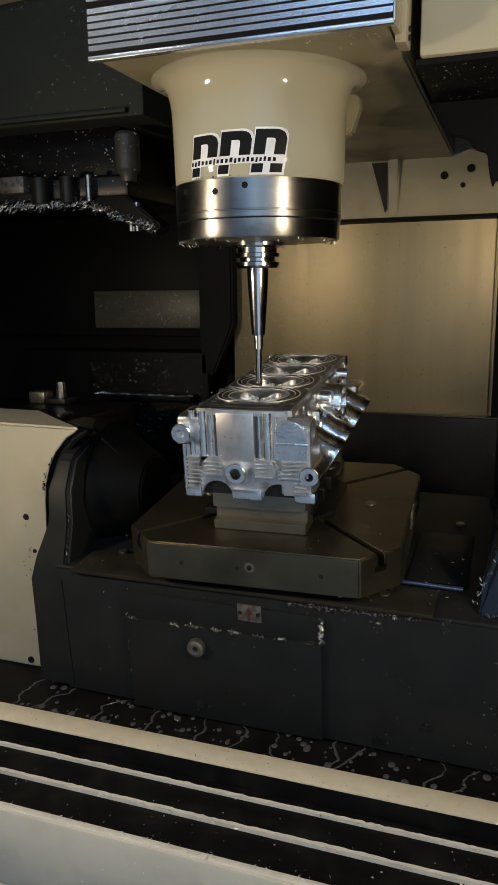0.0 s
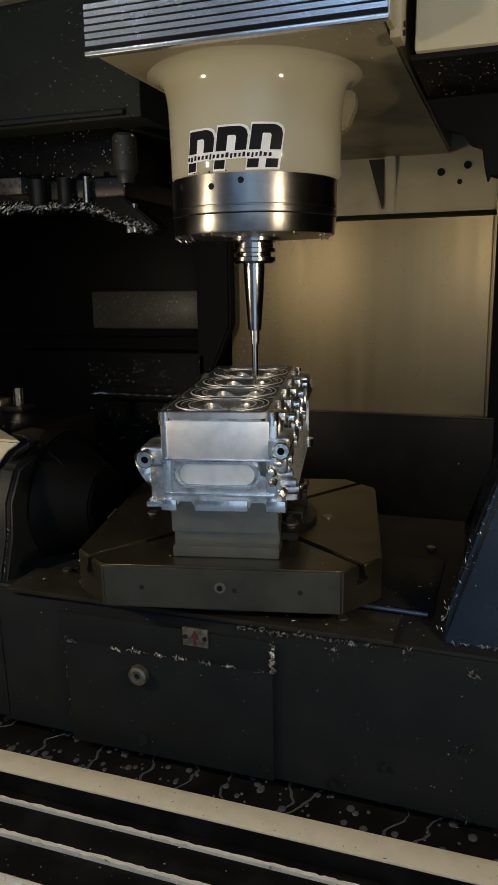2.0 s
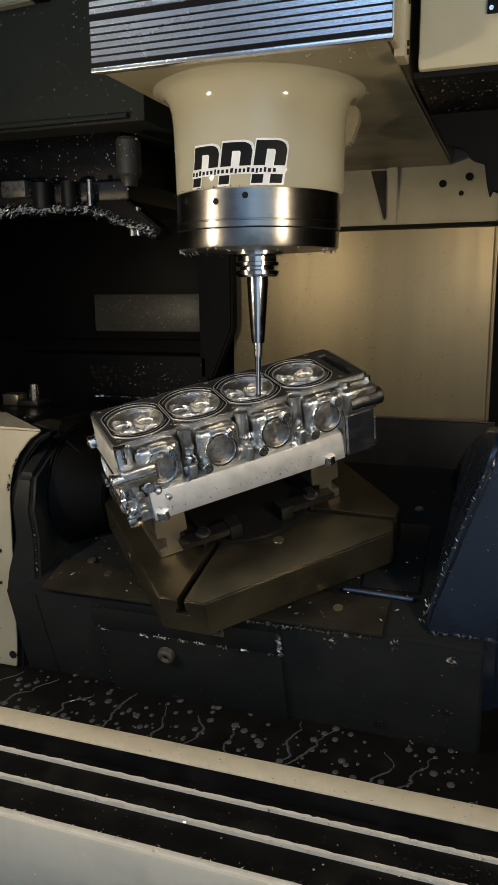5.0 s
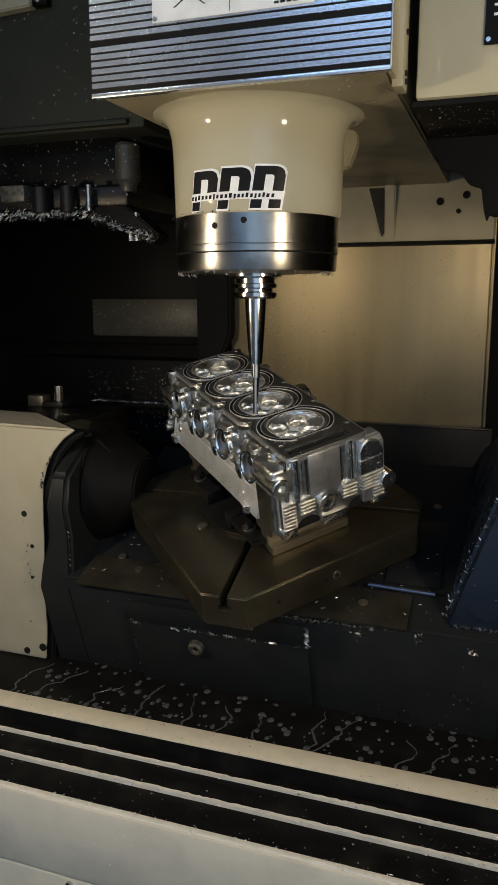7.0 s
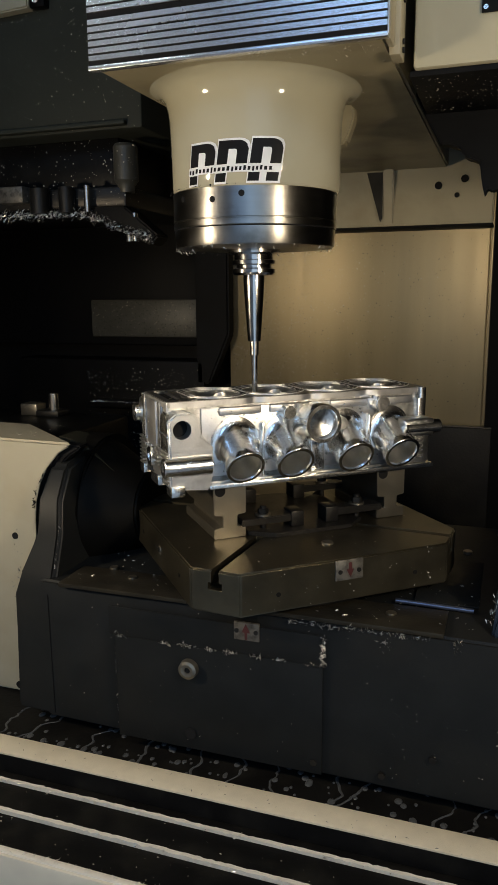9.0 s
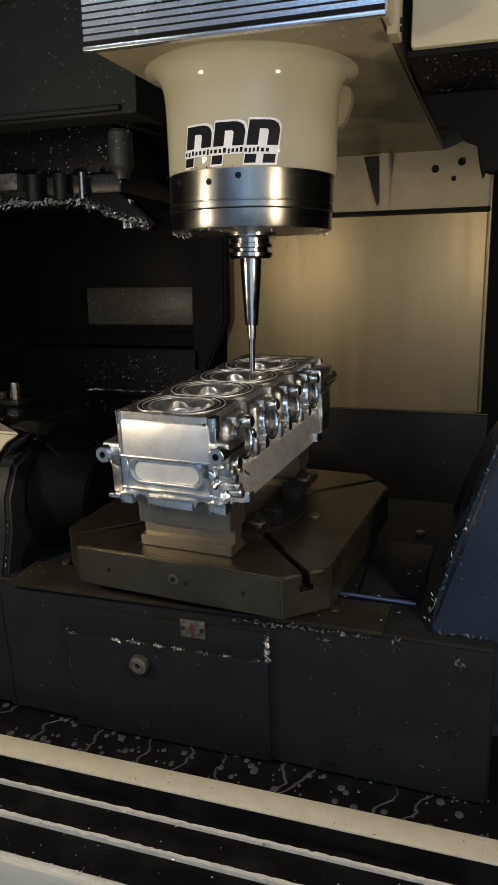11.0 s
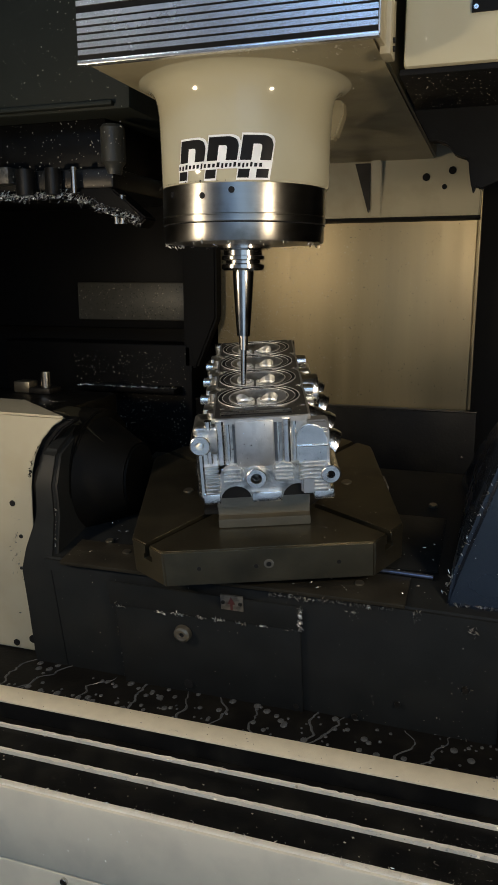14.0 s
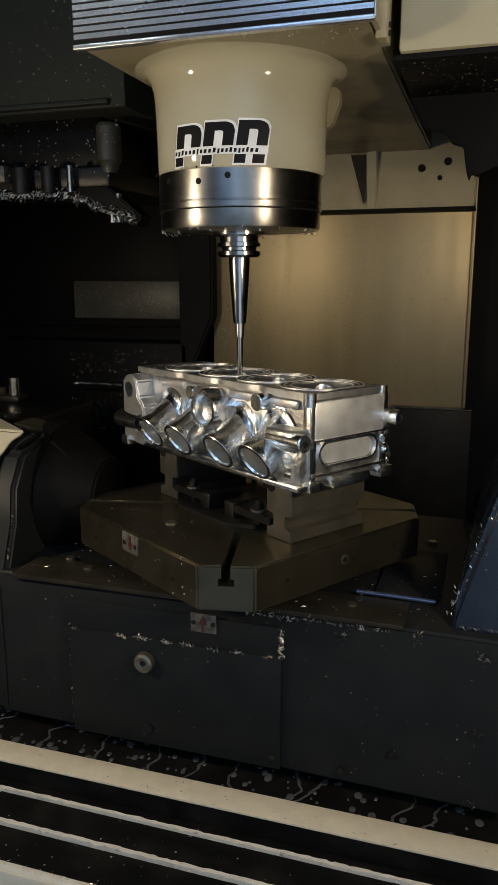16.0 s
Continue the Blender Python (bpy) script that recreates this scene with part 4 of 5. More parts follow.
def clamp():
    c = root("clamp", "black steel strap clamp with a hexagon bolt", "clamp", "clamps on the rotary plate")
    part("strap", prism(bmesh.new(), [(-0.052, 0.7555), (0.03, 0.7555), (0.045, 0.752), (0.045, 0.764), (0.03, 0.768), (-0.052, 0.766)], -0.014, 0.014, "y", 0.0015), DARKSTEEL, c, off=LOW)
    part("heel", box(bmesh.new(), 0.030, 0.052, -0.016, 0.016, 0.7469, 0.7715, 0.0015), DARKSTEEL, c, off=LOW)
    part("washer", cyl(bmesh.new(), (-0.012, 0, 0.767), (-0.012, 0, 0.770), 0.0125, seg=24), RISER, c, off=LOW)
    part("nut", cyl(bmesh.new(), (-0.012, 0, 0.770), (-0.012, 0, 0.779), 0.0090, seg=6, bevel=0.001), DARKSTEEL, c, off=LOW)
    part("stud", cyl(bmesh.new(), (-0.012, 0, 0.7405), (-0.012, 0, 0.783), 0.005, seg=16), DARKSTEEL, c, off=LOW)
    return c


# ---- the cylinder head being milled ----
VALVES = [(du, dv, r) for du in (-0.0192, 0.0192) for dv, r in ((-0.0172, 0.0165), (0.0210, 0.0140))]
BOWL_RADII = (0.0595, 0.0640, 0.0580)
BORES = (-0.128, -0.031, 0.067, 0.165)


def cylinder_head():
    c = root("cylinder_head", "bare machined aluminium four-cylinder head lying chambers upward", "cylinder head")
    top, low = 0.955, 0.826
    b = bmesh.new()
    prism(b, [(-0.082, low), (-0.082, 0.835), (-0.0655, 0.841), (-0.0655, top), (0.061, top), (0.061, 0.936), (0.058, 0.930), (0.056, 0.872), (0.084, 0.864), (0.088, low)], -0.220, 0.218, "x")
    body = part("body", b, CAST, c, "rough cast and milled aluminium body", off=LOW)
    # chambers, valve throats, ports
    cut = bmesh.new()
    for u in BORES:
        bmesh.ops.create_uvsphere(cut, u_segments=40, v_segments=20, radius=1.0, matrix=Matrix.LocRotScale((u, 0.004, top + 0.040), None, BOWL_RADII))
    carve(body, cut)
    cut = bmesh.new()
    for u in BORES:
        for du, dv, r in VALVES:
            cyl(cut, (u + du, 0.004 + dv, top - 0.085), (u + du, 0.004 + dv, top + 0.01), r * 0.55, r * 0.98, 24)
    carve(body, cut)
    cut = bmesh.new()
    box(cut, -0.209, -0.190, -0.046, 0.060, 0.90, 0.97)
    for x in (-0.228, 0.226):
        for v in ((-0.050, 0.0435) if x < 0 else (-0.043, 0.055)):
            cyl(cut, (x - 0.03, v, low - 0.002), (x + 0.03, v, low - 0.002), 0.0235 if x < 0 else 0.012, seg=28)
    for u in (0.158, 0.060, -0.036, -0.130):
        cyl(cut, (u, 0.02, 0.899), (u, 0.13, 0.914), 0.021, seg=28)
    box(cut, 0.2145, 0.23, -0.050, 0.052, 0.8575, 0.8865, 0.014, 4)
    cyl(cut, (-0.23, 0.012, 0.862), (-0.18, 0.012, 0.862), 0.0075, seg=20)
    carve(body, cut)
    soften(body, 0.0010)
    # deck
    def rounded(u, v, hu, hv, r, n=8):
        pts = []
        for cx, cy, a in ((hu - r, hv - r, 0), (-hu + r, hv - r, 90), (-hu + r, -hv + r, 180), (hu - r, -hv + r, 270)):
            pts += [(u + cx + r * math.cos(radians(a + 90 * k / n)), v + cy + r * math.sin(radians(a + 90 * k / n))) for k in range(n + 1)]
        return pts

    def outline(grow):
        """Scalloped edge of the deck: lobes round the chambers, notches between them."""
        posts = (-0.083, 0.012, 0.109)
        far, near = [], []
        for k in range(89):
            u = -0.216 + 0.432 * k / 88
            notch = max(math.exp(-((u - p) / 0.010) ** 2) for p in posts)
            far.append((u, 0.0715 - 0.011 * notch + grow))
            near.append((u, -0.0715 + 0.005 * notch - grow))
        return near + [(0.222 + grow, -0.055), (0.222 + grow, 0.060)] + far[::-1] + [(-0.222 - grow, 0.062), (-0.222 - grow, -0.058)]

    def openings():
        cut = bmesh.new()
        for u in BORES:
            prism(cut, rounded(u, 0.003, 0.0415, 0.0445, 0.027), top - 0.03, top + 0.02, "z")
        box(cut, -0.209, -0.190, -0.046, 0.060, 0.90, 0.97)
        for u in (-0.178, -0.0795, 0.018, 0.116, 0.208):
            for v in (-0.0625, 0.058):
                cyl(cut, (u, v, top - 0.02), (u, v, top + 0.01), 0.0045, seg=16)
        return cut
    rim = part("deck_edge", prism(bmesh.new(), outline(0.0), top - 0.0075, top + 0.0005, "z"), FACE, c, "bright scalloped edge of the deck", off=LOW)
    carve(rim, openings())
    soften(rim, 0.0007)
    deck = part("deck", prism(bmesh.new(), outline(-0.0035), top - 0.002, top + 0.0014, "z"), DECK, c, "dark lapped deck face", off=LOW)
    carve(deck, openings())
    for u in BORES:
        def band(half_u, half_v, width, z0, z1):
            """A raised oval band round a chamber, flattened where it meets its neighbours."""
            b, n, rows = bmesh.new(), 72, []
            for k in range(n):
                a = 2 * math.pi * k / n
                row = []
                for grow, z in ((0, z0), (0, z1), (-width, z1), (-width, z0)):
                    flat = 0.0478 + grow
                    x = max(-flat, min(flat, (half_u + grow) * math.cos(a)))
                    row.append(b.verts.new((u + x, 0.002 + (half_v + grow) * math.sin(a), top + z)))
                rows.append(row)
            for k in range(n):
                p, q = rows[k], rows[(k + 1) % n]
                for j in range(4):
                    b.faces.new((p[j], p[(j + 1) % 4], q[(j + 1) % 4], q[j]))
            return b
        part("sealing_ring", band(0.0548, 0.0622, 0.0042, 0.0010, 0.0024), BARBLACK, c, "black sealing ring round a chamber", off=LOW)
        part("groove_edge", band(0.0562, 0.0640, 0.0013, 0.0010, 0.0028), SATIN, c, "bright worn edge of a groove", off=LOW)
        part("groove_edge", band(0.0502, 0.0572, 0.0010, 0.0010, 0.0022), SATIN, c, "bright worn edge of a groove", off=LOW)
        part("chamber_rim", band(0.0440, 0.0470, 0.0018, 0.0010, 0.0018), SATIN, c, off=LOW)
        for du, dv, r in VALVES:
            zc = top + 0.040 - BOWL_RADII[2] * math.sqrt(1 - (du / BOWL_RADII[0]) ** 2 - (dv / BOWL_RADII[1]) ** 2)
            at = Matrix.Translation((u + du, 0.004 + dv, zc))
            part("valve_seat", lathe(bmesh.new(), [(r + 0.0022, -0.004), (r + 0.0022, 0.0026), (r - 0.0004, 0.0030), (r - 0.0030, -0.003)], 32, at), SATIN, c, "bright valve seat", off=LOW)
            part("valve_throat", lathe(bmesh.new(), [(r - 0.0030, -0.0028), (r - 0.0040, -0.010), (r - 0.0070, -0.020), (0.0035, -0.026), (0.003, -0.034), (0.0, -0.034)], 24, at), THROAT, c, "dull valve throat", off=LOW)
    # intake side: four stub pipes
    for u in (-0.115, -0.034, 0.069, 0.152):
        tilt = radians(31)
        axis = Vector((0, -math.cos(tilt), -math.sin(tilt)))
        mouth = Vector((u, -0.113, 0.858))
        m = Matrix.Translation(mouth) @ axis.to_track_quat("Z", "Y").to_matrix().to_4x4()
        pipe = lathe(bmesh.new(), [(0.0280, -0.10), (0.0280, -0.017), (0.0298, -0.014), (0.0298, -0.001), (0.0290, 0.0), (0.0250, 0.0), (0.0238, -0.003)], 48, m)
        port = part("intake_port", pipe, ALU, c, "bright turned intake stub", off=LOW)
        part("throat", lathe(bmesh.new(), [(0.0240, -0.0025), (0.022, -0.030), (0.018, -0.055), (0.012, -0.075), (0.0, -0.078)], 40, m), THROAT, port, "dull cast throat")
        # fillet that blends the stub into the side face
        hood = bmesh.new()
        wall_y, n, rows = -0.0690, 40, []
        for k in range(n):
            a = 2 * math.pi * k / n
            e = m.to_3x3() @ Vector((math.cos(a), math.sin(a), 0))
            p = mouth + e * 0.0280
            p = p + axis * ((wall_y - p.y) / axis.y)
            side = Vector((p.x - u, 0, p.z - (0.858 + 0.6 * (0.113 + wall_y)))).normalized()
            size = 0.0120 if p.z > 0.862 else 0.003
            q0, q2 = p + axis * size, p + side * size
            rows.append([hood.verts.new(q0 * (1 - f) ** 2 + p * 2 * f * (1 - f) + q2 * f * f + Vector((0, -0.0004, 0))) for f in (0, 0.25, 0.5, 0.75, 1)])
        for k in range(n):
            p, q = rows[k], rows[(k + 1) % n]
            for j in range(4):
                hood.faces.new((p[j], q[j], q[j + 1], p[j + 1]))
        part("port_fillet", hood, ALU, c, off=LOW)
        part("edge_lip", box(bmesh.new(), u - 0.034 + 0.008, u + 0.034 + 0.008, -0.0722, -0.066, 0.9310, 0.9440, 0.0028, 3), FACE, c, off=LOW)
    part("intake_face", box(bmesh.new(), -0.168, 0.166, -0.0690, -0.0640, 0.8345, 0.9435, 0.0008), FACE, c, "smooth milled intake face", off=LOW)
    # narrow webs between the stubs
    for u0, u1 in ((-0.075, -0.0745 + 0.003), (0.0065, 0.030), (0.109, 0.113)):
        part("side_web", box(bmesh.new(), u0, u1, -0.080, -0.056, 0.832, 0.918, 0.0012), ALU, c, off=LOW)
    part("bottom_rail", box(bmesh.new(), -0.165, 0.222, -0.096, -0.066, 0.826, 0.8335, 0.0015), ALU, c, off=LOW)
    # round cap on the intake side
    m = Matrix.Translation((0.018, -0.062, 0.913)) @ Matrix.Rotation(radians(90), 4, "X")
    part("core_plug", lathe(bmesh.new(), [(0.031, 0.0), (0.031, 0.036), (0.0295, 0.040), (0.0240, 0.040), (0.0230, 0.037), (0.0225, 0.026), (0.012, 0.022), (0.0, 0.021)], 44, m), ALU, c, "round cup plug in the casting", off=LOW)
    for du, dz in ((-0.034, -0.014), (0.036, -0.004), (-0.029, 0.02)):
        part("cast_boss", cyl(bmesh.new(), (0.018 + du, -0.06, 0.913 + dz), (0.018 + du, -0.092, 0.913 + dz), 0.011, seg=22, bevel=0.002), CAST, c, off=LOW)
    for u, z, r in ((0.128, 0.936, 0.0125), (-0.034, 0.932, 0.0105)):
        part("cast_boss", cyl(bmesh.new(), (u, -0.06, z), (u, -0.090, z), r, seg=26, bevel=0.0015), ALU, c, off=LOW)
    # lug with a bolt hole at the timing end
    lug = prism(bmesh.new(), [(-0.226, 0.832), (-0.165, 0.826), (-0.158, 0.86), (-0.160, 0.895), (-0.176, 0.908), (-0.180, 0.935), (-0.192, 0.944), (-0.214, 0.944), (-0.226, 0.934)], -0.098, -0.055, "y", 0.003)
    lug = part("mounting_lug", lug, FACE, c, "thick lug with a through hole", off=LOW)
    cut = bmesh.new()
    cyl(cut, (-0.206, -0.12, 0.919), (-0.206, -0.05, 0.919), 0.0135, seg=28)
    carve(lug, cut)
    soften(lug, 0.0008)
    part("lug_bore", cyl(bmesh.new(), (-0.206, -0.0775, 0.919), (-0.206, -0.0752, 0.919), 0.0145, seg=24), HOLE, c, off=LOW)

    def spigot(p0, p1, r, hole=0.0048):
        p0, p1 = Vector(p0), Vector(p1)
        m = Matrix.Translation(p0) @ (p1 - p0).to_track_quat("Z", "Y").to_matrix().to_4x4()
        n = (p1 - p0).length
        part("dowel_boss", lathe(bmesh.new(), [(r, 0.0), (r, n - 0.0015), (r - 0.0015, n), (hole, n), (hole, n - 0.012), (0.0, n - 0.012)], 28, m), ALU, c, "round boss with a bored hole", off=LOW)
        end = p0 + (p1 - p0).normalized() * (n - 0.0115)
        # black disc drawn for the shade at the bottom of the bore
        part("bore", cyl(bmesh.new(), end, end + (p1 - p0).normalized() * 0.0005, hole, seg=18), HOLE, c, off=LOW, flat=True)
    spigot((-0.165, -0.098, 0.866), (-0.236, -0.098, 0.866), 0.0145, 0.0062)
    spigot((0.165, -0.092, 0.894), (0.232, -0.092, 0.894), 0.0120)
    spigot((-0.17, 0.091, 0.920), (-0.233, 0.091, 0.920), 0.0152, 0.0062)
    spigot((0.17, 0.088, 0.909), (0.238, 0.088, 0.909), 0.0115)
    part("boss_bulk", box(bmesh.new(), -0.223, -0.160, 0.062, 0.101, 0.900, 0.946, 0.007, 3), CAST, c, off=LOW)
    part("boss_bulk", box(bmesh.new(), 0.165, 0.222, 0.066, 0.099, 0.893, 0.924, 0.006, 3), CAST, c, off=LOW)
    part("boss_bulk", box(bmesh.new(), 0.160, 0.219, -0.102, -0.066, 0.880, 0.909, 0.006, 3), CAST, c, off=LOW)
    rng = random.Random(17)
    spots = [(0.150 + 0.07 * rng.random(), 0.070 + 0.024 * rng.random(), 0.832 + 0.056 * rng.random()) for _ in range(12)]
    spots += [(q + rng.uniform(-0.012, 0.012), 0.074 + 0.010 * rng.random(), rng.uniform(0.872, 0.935)) for q in (0.108, 0.012, -0.084) for _ in range(6)]
    for u, v, z in spots:
        b = bmesh.new()
        bmesh.ops.create_icosphere(b, subdivisions=2, radius=1.0)
        for q in b.verts:
            q.co *= 0.8 + 0.4 * rng.random() * (q.co.x * q.co.y + 0.6)
        b.transform(Matrix.Translation((u, v, z)) @ Matrix.Rotation(rng.random() * 3, 4, "Y") @ Matrix.Diagonal((rng.uniform(0.005, 0.011), rng.uniform(0.005, 0.010), rng.uniform(0.005, 0.012), 1)))
        part("cast_lump", b, ALU if rng.random() < 0.5 else CAST, c, off=LOW)
    part("boss_web", box(bmesh.new(), 0.172, 0.216, -0.090, -0.06, 0.834, 0.892, 0.003), CAST, c, off=LOW)
    for k in range(5):
        part("cast_mark", box(bmesh.new(), 0.190, 0.204, -0.0915, -0.089, 0.842 + k * 0.009, 0.847 + k * 0.009), ALU, c, off=LOW, flat=True)
    # nearly flush black block carries the shade of the chain slot
    part("slot_floor", box(bmesh.new(), -0.2088, -0.1902, -0.0458, 0.0598, 0.902, 0.9515), HOLE, c, "black block standing for the shade in the chain slot", off=LOW)
    # exhaust side: ring bosses, posts and a smooth flange
    for k, u in enumerate((0.158, 0.060, -0.036, -0.130)):
        part("port_block", box(bmesh.new(), u - 0.036, u + 0.035, 0.050, 0.0865, 0.872, 0.9425, 0.009, 3), CAST, c, "rough cast block round an exhaust port", off=LOW)
        part("pad", box(bmesh.new(), u - 0.016, u + 0.012, 0.072, 0.0890, 0.932, 0.9455, 0.003), CAST, c, off=LOW)
        # darker block low between neighbouring ports
        part("bridge", box(bmesh.new(), u + 0.038, u + 0.060, 0.050, 0.074, 0.866, 0.900, 0.005), BOWL, c, "dark block between ports", off=LOW)
    for u in (0.158, 0.060, -0.036, -0.130):
        m = Matrix.Translation((u, 0.054, 0.9050)) @ Vector((0, 1, 0.12)).to_track_quat("Z", "Y").to_matrix().to_4x4()
        part("exhaust_port", lathe(bmesh.new(), [(0.028, -0.01), (0.028, 0.038), (0.0265, 0.041), (0.0238, 0.041), (0.0226, 0.038)], 40, m), ALU, c, "bright exhaust port ring", off=LOW)
        # the shade inside the throat is put into its dark colour
        part("exhaust_throat", lathe(bmesh.new(), [(0.0227, 0.0385), (0.0205, 0.015), (0.017, -0.008), (0.010, -0.028), (0.0, -0.034)], 36, m), BOWL, c, "rough cast exhaust throat, shade put into its colour", off=LOW)
        for du, z in ((-0.019, 0.9290), (0.027, 0.883)):
            part("stud_boss", cyl(bmesh.new(), (u + du, 0.065, z), (u + du, 0.0985, z + 0.003), 0.0088, seg=18, bevel=0.0012), ALU, c, off=LOW)
    for u in (0.205, 0.109, 0.012, -0.083, -0.176):
        part("post", cyl(bmesh.new(), (u, 0.071, 0.845), (u, 0.071, 0.953), 0.0105, seg=22), CAST, c, off=LOW)
        part("post_rib", box(bmesh.new(), u - 0.007, u + 0.007, 0.070, 0.094, 0.872, 0.899, 0.004, 3), CAST, c, off=LOW)
    flange = prism(bmesh.new(), [(0.070, 0.874), (0.092, 0.872), (0.101, 0.836), (0.101, 0.827), (0.070, 0.827)], -0.155, 0.185, "x", 0.001)
    part("cover_flange", flange, SATIN, c, "smooth milled sloping flange", off=LOW)
    for u in (-0.124, 0.172):
        part("ear", cyl(bmesh.new(), (u, 0.100, 0.827), (u, 0.100, 0.842), 0.0105, seg=22, bevel=0.001), ALU, c, off=LOW)
    part("timing_corner", prism(bmesh.new(), [(-0.220, 0.068), (-0.160, 0.068), (-0.160, 0.100), (-0.212, 0.100), (-0.220, 0.092)], 0.826, 0.905, "z", 0.004), ALU, c, off=LOW)
    # timing end face
    part("end_panel", box(bmesh.new(), -0.2245, -0.215, -0.017, 0.039, 0.880, 0.9515, 0.0015), FACE, c, "flat milled panel", off=LOW)
    for v, r in ((0.0495, 0.0035), (0.061, 0.0075), (0.078, 0.0055), (-0.0235, 0.0030), (-0.036, 0.0080), (-0.0475, 0.0035)):
        part("end_rib", cyl(bmesh.new(), (-0.2175, v, 0.885), (-0.2175, v, 0.953), r, seg=20), ALU, c, off=LOW)
    # uncarved recesses: dark strips carry their shade as colour
    for v0, v1 in ((0.0395, 0.0432), (-0.0215, -0.0175)):
        part("end_recess_shade", box(bmesh.new(), -0.2212, -0.215, v0, v1, 0.886, 0.949), BOWL, c, "dark strip standing for a shaded recess by the panel", off=LOW)
    part("pillar_band", box(bmesh.new(), -0.2285, -0.222, -0.096, -0.050, 0.9085, 0.9115, 0.001), ALU, c, off=LOW)
    part("end_pillar", prism(bmesh.new(), [(-0.096, 0.884), (-0.050, 0.884), (-0.050, 0.926), (-0.056, 0.938), (-0.066, 0.944), (-0.080, 0.942), (-0.090, 0.934), (-0.096, 0.920)], -0.2265, -0.2205, "x", 0.002), ALU, c, "rounded pillar on the end face", off=LOW)
    for k in range(8):
        z = 0.838 + 0.0062 * k
        for v0, v1 in ((0.066, 0.088), (-0.094, -0.052)):
            v1 = -0.074 if v0 < 0 and z < 0.852 else v1
            part("fin", box(bmesh.new(), -0.2290 if v0 < 0 else -0.2265, -0.214, v0, v1, z, z + 0.0028, 0.0008, 1), CAST, c, off=LOW)
    for v in (0.047, -0.030):
        part("fin_disc", cyl(bmesh.new(), (-0.2262, v, 0.868), (-0.212, v, 0.868), 0.0175, seg=30, bevel=0.001), CAST, c, off=LOW)
        for k in range(4):
            part("fin", box(bmesh.new(), -0.2295, -0.225, v - 0.013, v + 0.013, 0.857 + 0.0062 * k, 0.860 + 0.0062 * k, 0.0006, 1), CAST, c, off=LOW)
    m = Matrix.Translation((-0.21, 0.012, 0.862)) @ Vector((-1, 0, 0)).to_track_quat("Z", "Y").to_matrix().to_4x4()
    part("plug_boss", lathe(bmesh.new(), [(0.0155, 0.0), (0.0155, 0.0185), (0.0145, 0.0195), (0.0085, 0.0195), (0.0075, 0.017), (0.0075, 0.0)], 30, m), ALU, c, off=LOW)
    for v0, v1 in ((0.067, 0.092), (-0.0255, 0.0195), (-0.104, -0.074)):
        part("foot", box(bmesh.new(), -0.2255, -0.205, v0, v1, 0.822, 0.838, 0.0015), ALU, c, off=LOW)
    # black half discs carry the shade seen through the notches
    for v in (-0.050, 0.0435):
        b = prism(bmesh.new(), [(v + 0.0232 * math.cos(radians(a)), low - 0.002 + 0.0232 * math.sin(radians(a))) for a in range(6, 175, 12)], -0.2155, -0.214, "x")
        part("hollow", b, HOLE, c, "black cap standing for the shade in the hollow", off=LOW, flat=True)
    # plain end face
    part("end_panel", box(bmesh.new(), 0.214, 0.2215, -0.064, 0.072, 0.892, 0.944, 0.0015), SATIN, c, "flat milled panel", off=LOW)
    ring = bmesh.new()
    n = 56
    rv = []
    for k in range(n):
        a = 2 * math.pi * k / n
        sx = 0.040 if math.cos(a) > 0 else -0.040
        row = []
        for rr, x in ((0.0185, 0.2165), (0.0185, 0.2225), (0.0150, 0.2225), (0.0150, 0.2165)):
            row.append(ring.verts.new((x, 0.001 + sx + rr * math.cos(a), 0.872 + rr * math.sin(a))))
        rv.append(row)
    for k in range(n):
        p, q = rv[k], rv[(k + 1) % n]
        for j in range(4):
            ring.faces.new((p[j], p[(j + 1) % 4], q[(j + 1) % 4], q[j]))
    b = prism(bmesh.new(), [(0.001 + math.copysign(0.036, math.cos(radians(a))) + 0.0142 * math.cos(radians(a)), 0.872 + 0.0142 * math.sin(radians(a))) for a in range(5, 365, 10)], 0.2150, 0.2184, "x")
    part("window_floor", b, SATIN, c, "flat milled floor of the end window", off=LOW)
    part("end_rim", ring, ALU, c, "rounded rim of the end window", off=LOW)
    for v, w in ((-0.066, 0.0065), (0.074, 0.008)):
        part("corner_post", box(bmesh.new(), 0.205, 0.2205, v - w, v + w, 0.834, 0.946, 0.003), ALU, c, off=LOW)
        part("post_head", cyl(bmesh.new(), (0.212, v, 0.938), (0.212, v, 0.9555), 0.0095, seg=20), ALU, c, off=LOW)
    part("end_ledge", box(bmesh.new(), 0.210, 0.2225, -0.070, 0.078, 0.8905, 0.8935, 0.001), ALU, c, off=LOW)
    part("end_ledge", box(bmesh.new(), 0.210, 0.2225, -0.070, 0.078, 0.8425, 0.8465, 0.001), ALU, c, off=LOW)
    for v0, v1 in ((-0.075, -0.054), (-0.030, 0.042), (0.066, 0.092)):
        part("foot", box(bmesh.new(), 0.203, 0.2245, v0, v1, 0.822, 0.838, 0.0015), ALU, c, off=LOW)
    for z in (0.838, 0.846, 0.858, 0.866):
        part("cast_boss", cyl(bmesh.new(), (0.200, 0.06, z + 0.01), (0.200, 0.108 - (z - 0.838) * 0.4, z + 0.01), 0.007, seg=16, bevel=0.001), CAST, c, off=LOW)
    chips("wet_spatter", 520, on_rect((-0.160, -0.0692, 0.846), (0.32, 0, 0), (0, 0, 0.090), (0, -1, 0)), c, 0.0015, LOW, "wet drops on the intake side", 72, WET)
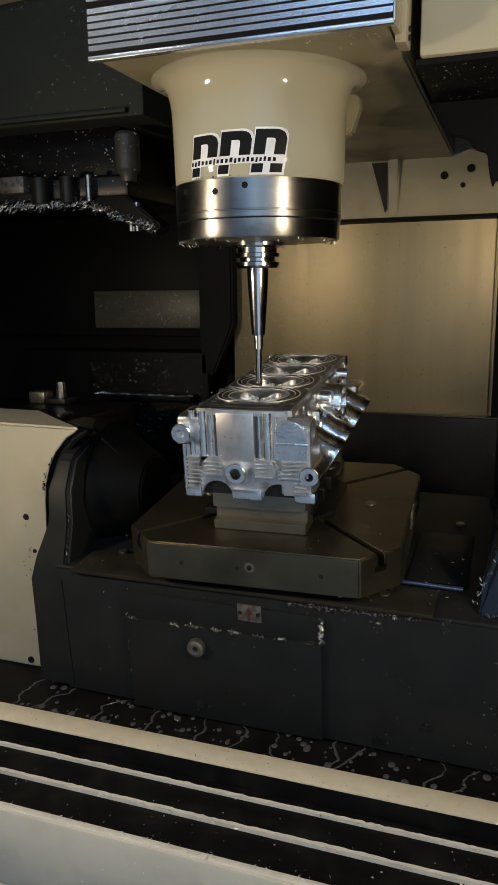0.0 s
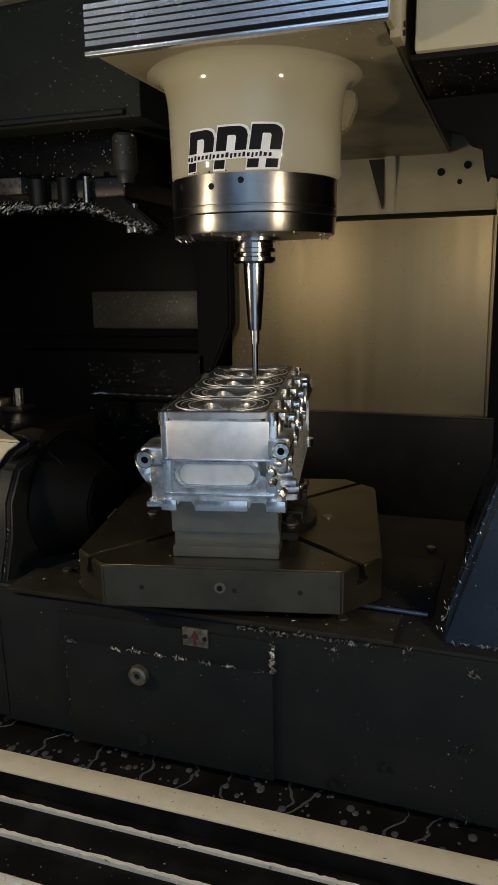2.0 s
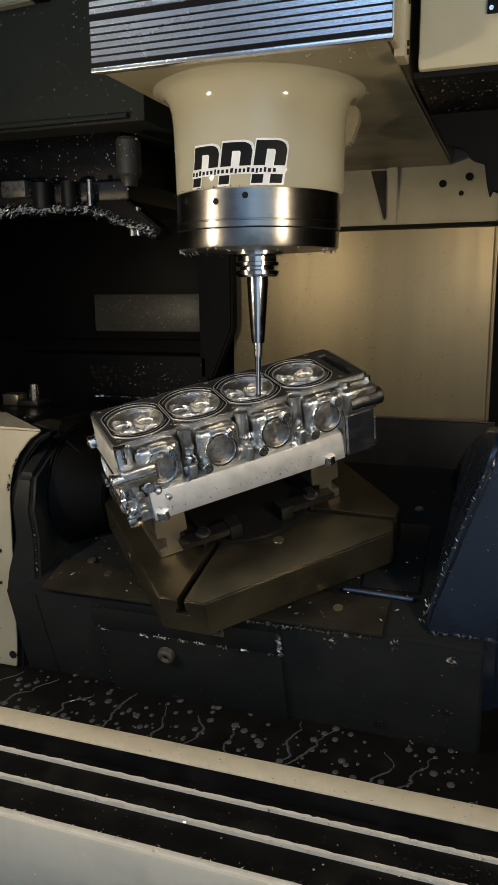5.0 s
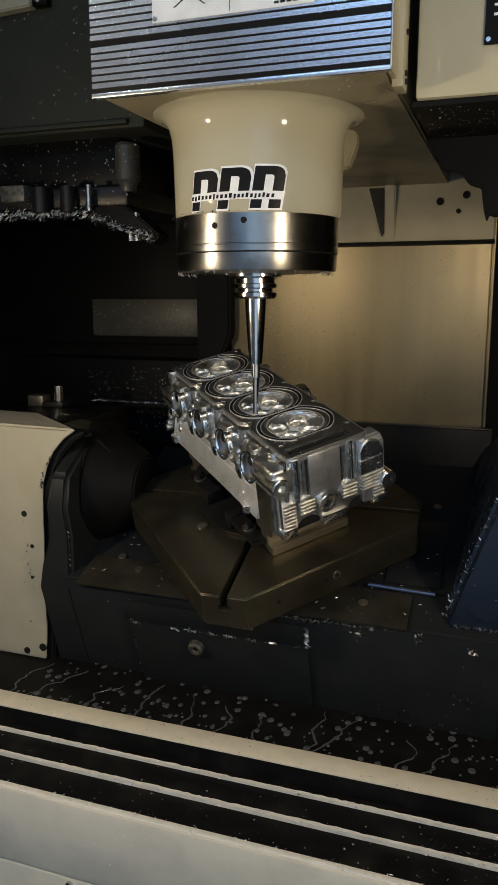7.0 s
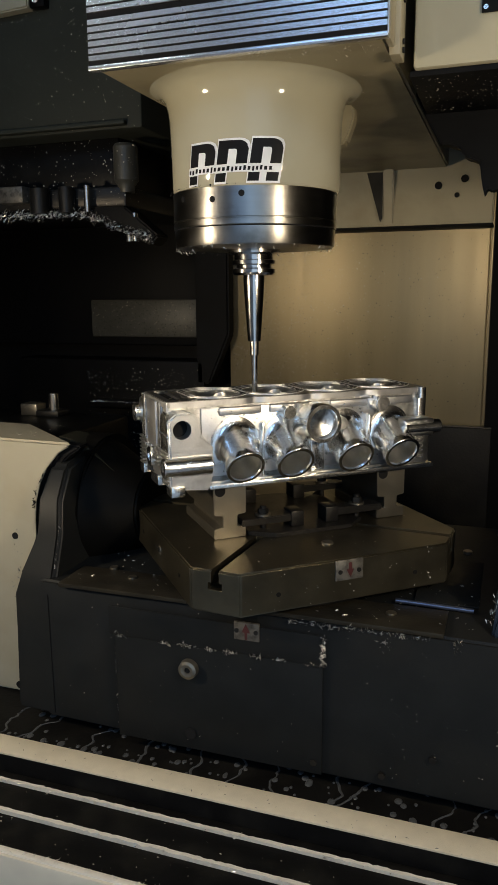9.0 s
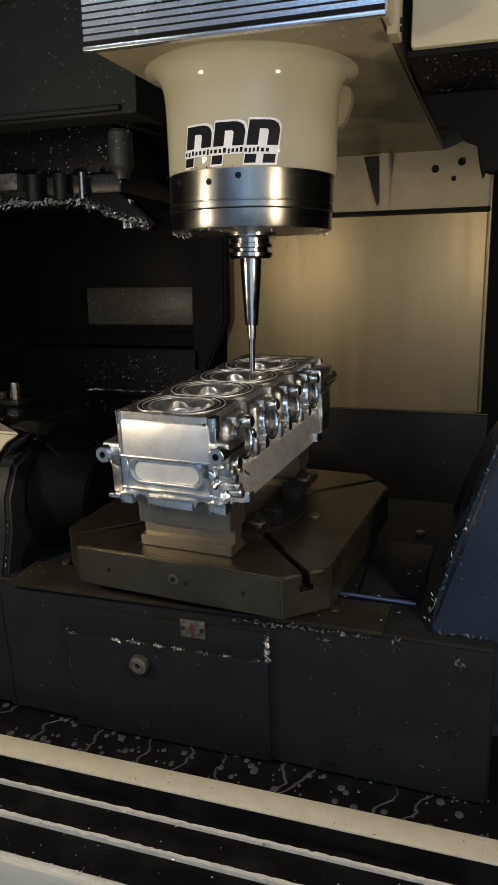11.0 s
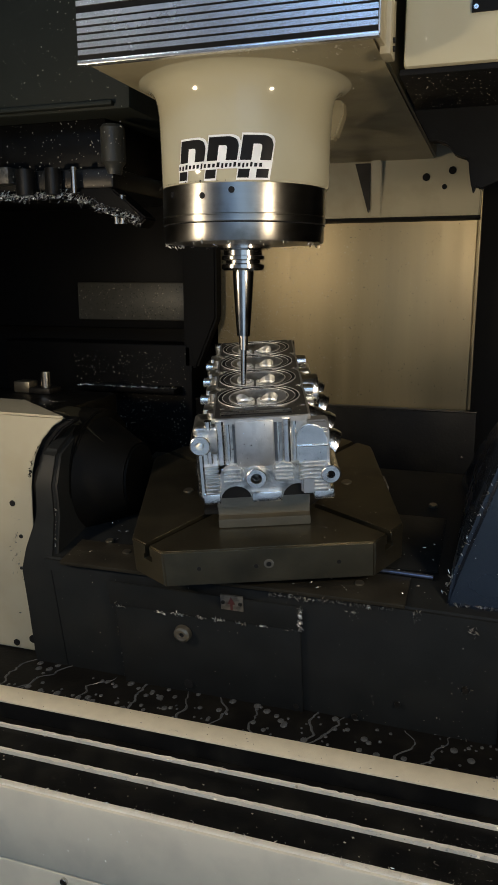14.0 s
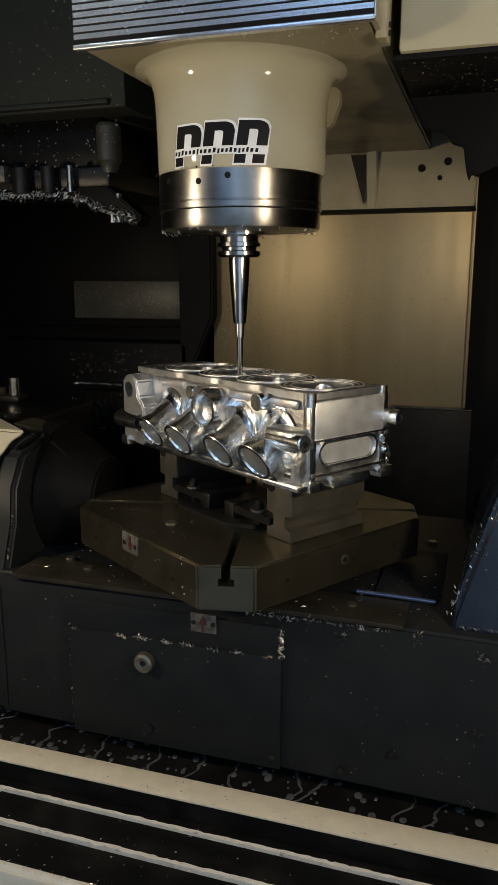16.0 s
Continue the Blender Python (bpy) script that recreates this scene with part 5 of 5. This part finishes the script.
    chips("dark_spatter", 420, on_rect((-0.160, -0.0692, 0.846), (0.32, 0, 0), (0, 0, 0.090), (0, -1, 0)), c, 0.0017, LOW, "dark rims of drops on the intake side", 77, BOWL)
    chips("wet_spatter", 90, on_rect((-0.155, -0.0743, 0.927), (0.32, 0, 0), (0, 0, 0.016), (0, -1, 0)), c, 0.0012, LOW, "wet drops under the deck edge", 76, WET)
    slope = Vector((0, 0.030, 0.009)).normalized()
    chips("wet_spatter", 420, on_rect((-0.150, 0.1012, 0.837), (0.330, 0, 0), (0, -0.009, 0.030), slope), c, 0.0013, LOW, "wet drops on the flange", 73, WET)
    chips("wet_spatter", 160, on_rect((-0.2267, -0.09, 0.84), (0, 0.17, 0), (0, 0, 0.11), (-1, 0, 0)), c, 0.0012, LOW, "wet drops on the end face", 74, WET)
    chips("wet_spatter", 220, lambda r: ((-0.218 + 0.07 * r.random(), -0.06 + 0.13 * r.random(), 0.9568), (0, 0, 1)), c, 0.0014, LOW, "wet drops on the deck", 75, WET)
    chips("wet_spatter", 180, lambda r: ((-0.21 + 0.42 * r.random(), -0.08 + 0.16 * r.random(), 0.9568), (0, 0, 1)), c, 0.0014, LOW, seed=71)
    return c


PLATE_ROOT = rotary()
SPUN = [(PLATE_ROOT, Matrix())]
first = riser()
SPUN.append((first, pose(-0.126, 0, 0)))
SPUN.append((copy_thing(first, Matrix()), pose(0.158, 0, 0)))
strap = clamp()
SPUN.append((strap, pose(-0.055, -0.060, 0)))
SPUN.append((copy_thing(strap, Matrix()), pose(0.088, -0.060, 0, 0, 0, 180)))
SPUN.append((copy_thing(strap, Matrix()), pose(-0.078, 0.088, 0)))
SPUN.append((copy_thing(strap, Matrix()), pose(0.098, 0.088, 0, 0, 0, 180)))
SPUN.append((cylinder_head(), Matrix()))


# ---- what moves ----
def glide(ts, vs, t):
    """Monotone cubic between the rows."""
    n = len(ts)
    h = [ts[i + 1] - ts[i] for i in range(n - 1)]
    s = [(vs[i + 1] - vs[i]) / h[i] for i in range(n - 1)]
    d = [s[0]] + [0.0 if s[i - 1] * s[i] <= 0 else 3 * (h[i - 1] + h[i]) / ((2 * h[i] + h[i - 1]) / s[i - 1] + (h[i] + 2 * h[i - 1]) / s[i]) for i in range(1, n - 1)] + [s[-1]]
    i = min(max(k for k in range(n) if ts[k] <= t + 1e-9), n - 2)
    u = (t - ts[i]) / h[i]
    return (2 * u ** 3 - 3 * u ** 2 + 1) * vs[i] + (u ** 3 - 2 * u ** 2 + u) * h[i] * d[i] + (3 * u ** 2 - 2 * u ** 3) * vs[i + 1] + (u ** 3 - u ** 2) * h[i] * d[i + 1]


def motions():
    ts = [r[0] for r in AXES]
    steps = [round(0.1 * k, 1) for k in range(161)]
    state = {t: [glide(ts, [r[j] for r in AXES], t) for j in range(1, 6)] for t in steps}
    up = lambda t: pose(0, 0, state[t][2])
    slide = lambda t: pose(state[t][0], state[t][1], 0)
    tilt = lambda t: slide(t) @ pose(*PIVOT, state[t][3])
    turn = lambda t: tilt(t) @ pose(SPIN[0], SPIN[1] - PIVOT[1], 0.740 - PIVOT[2], 0, 0, state[t][4])
    walk(HEAD, [(t, up(t)) for t in steps])
    walk(TOOLING, [(t, up(t)) for t in steps])
    walk(TABLE, [(t, slide(t)) for t in steps])
    walk(HOUSE, [(t, slide(t)) for t in steps])
    walk(CRADLE_ROOT, [(t, tilt(t)) for t in steps])
    for ob, at in SPUN:
        walk(ob, [(t, turn(t) @ at) for t in steps])


motions()
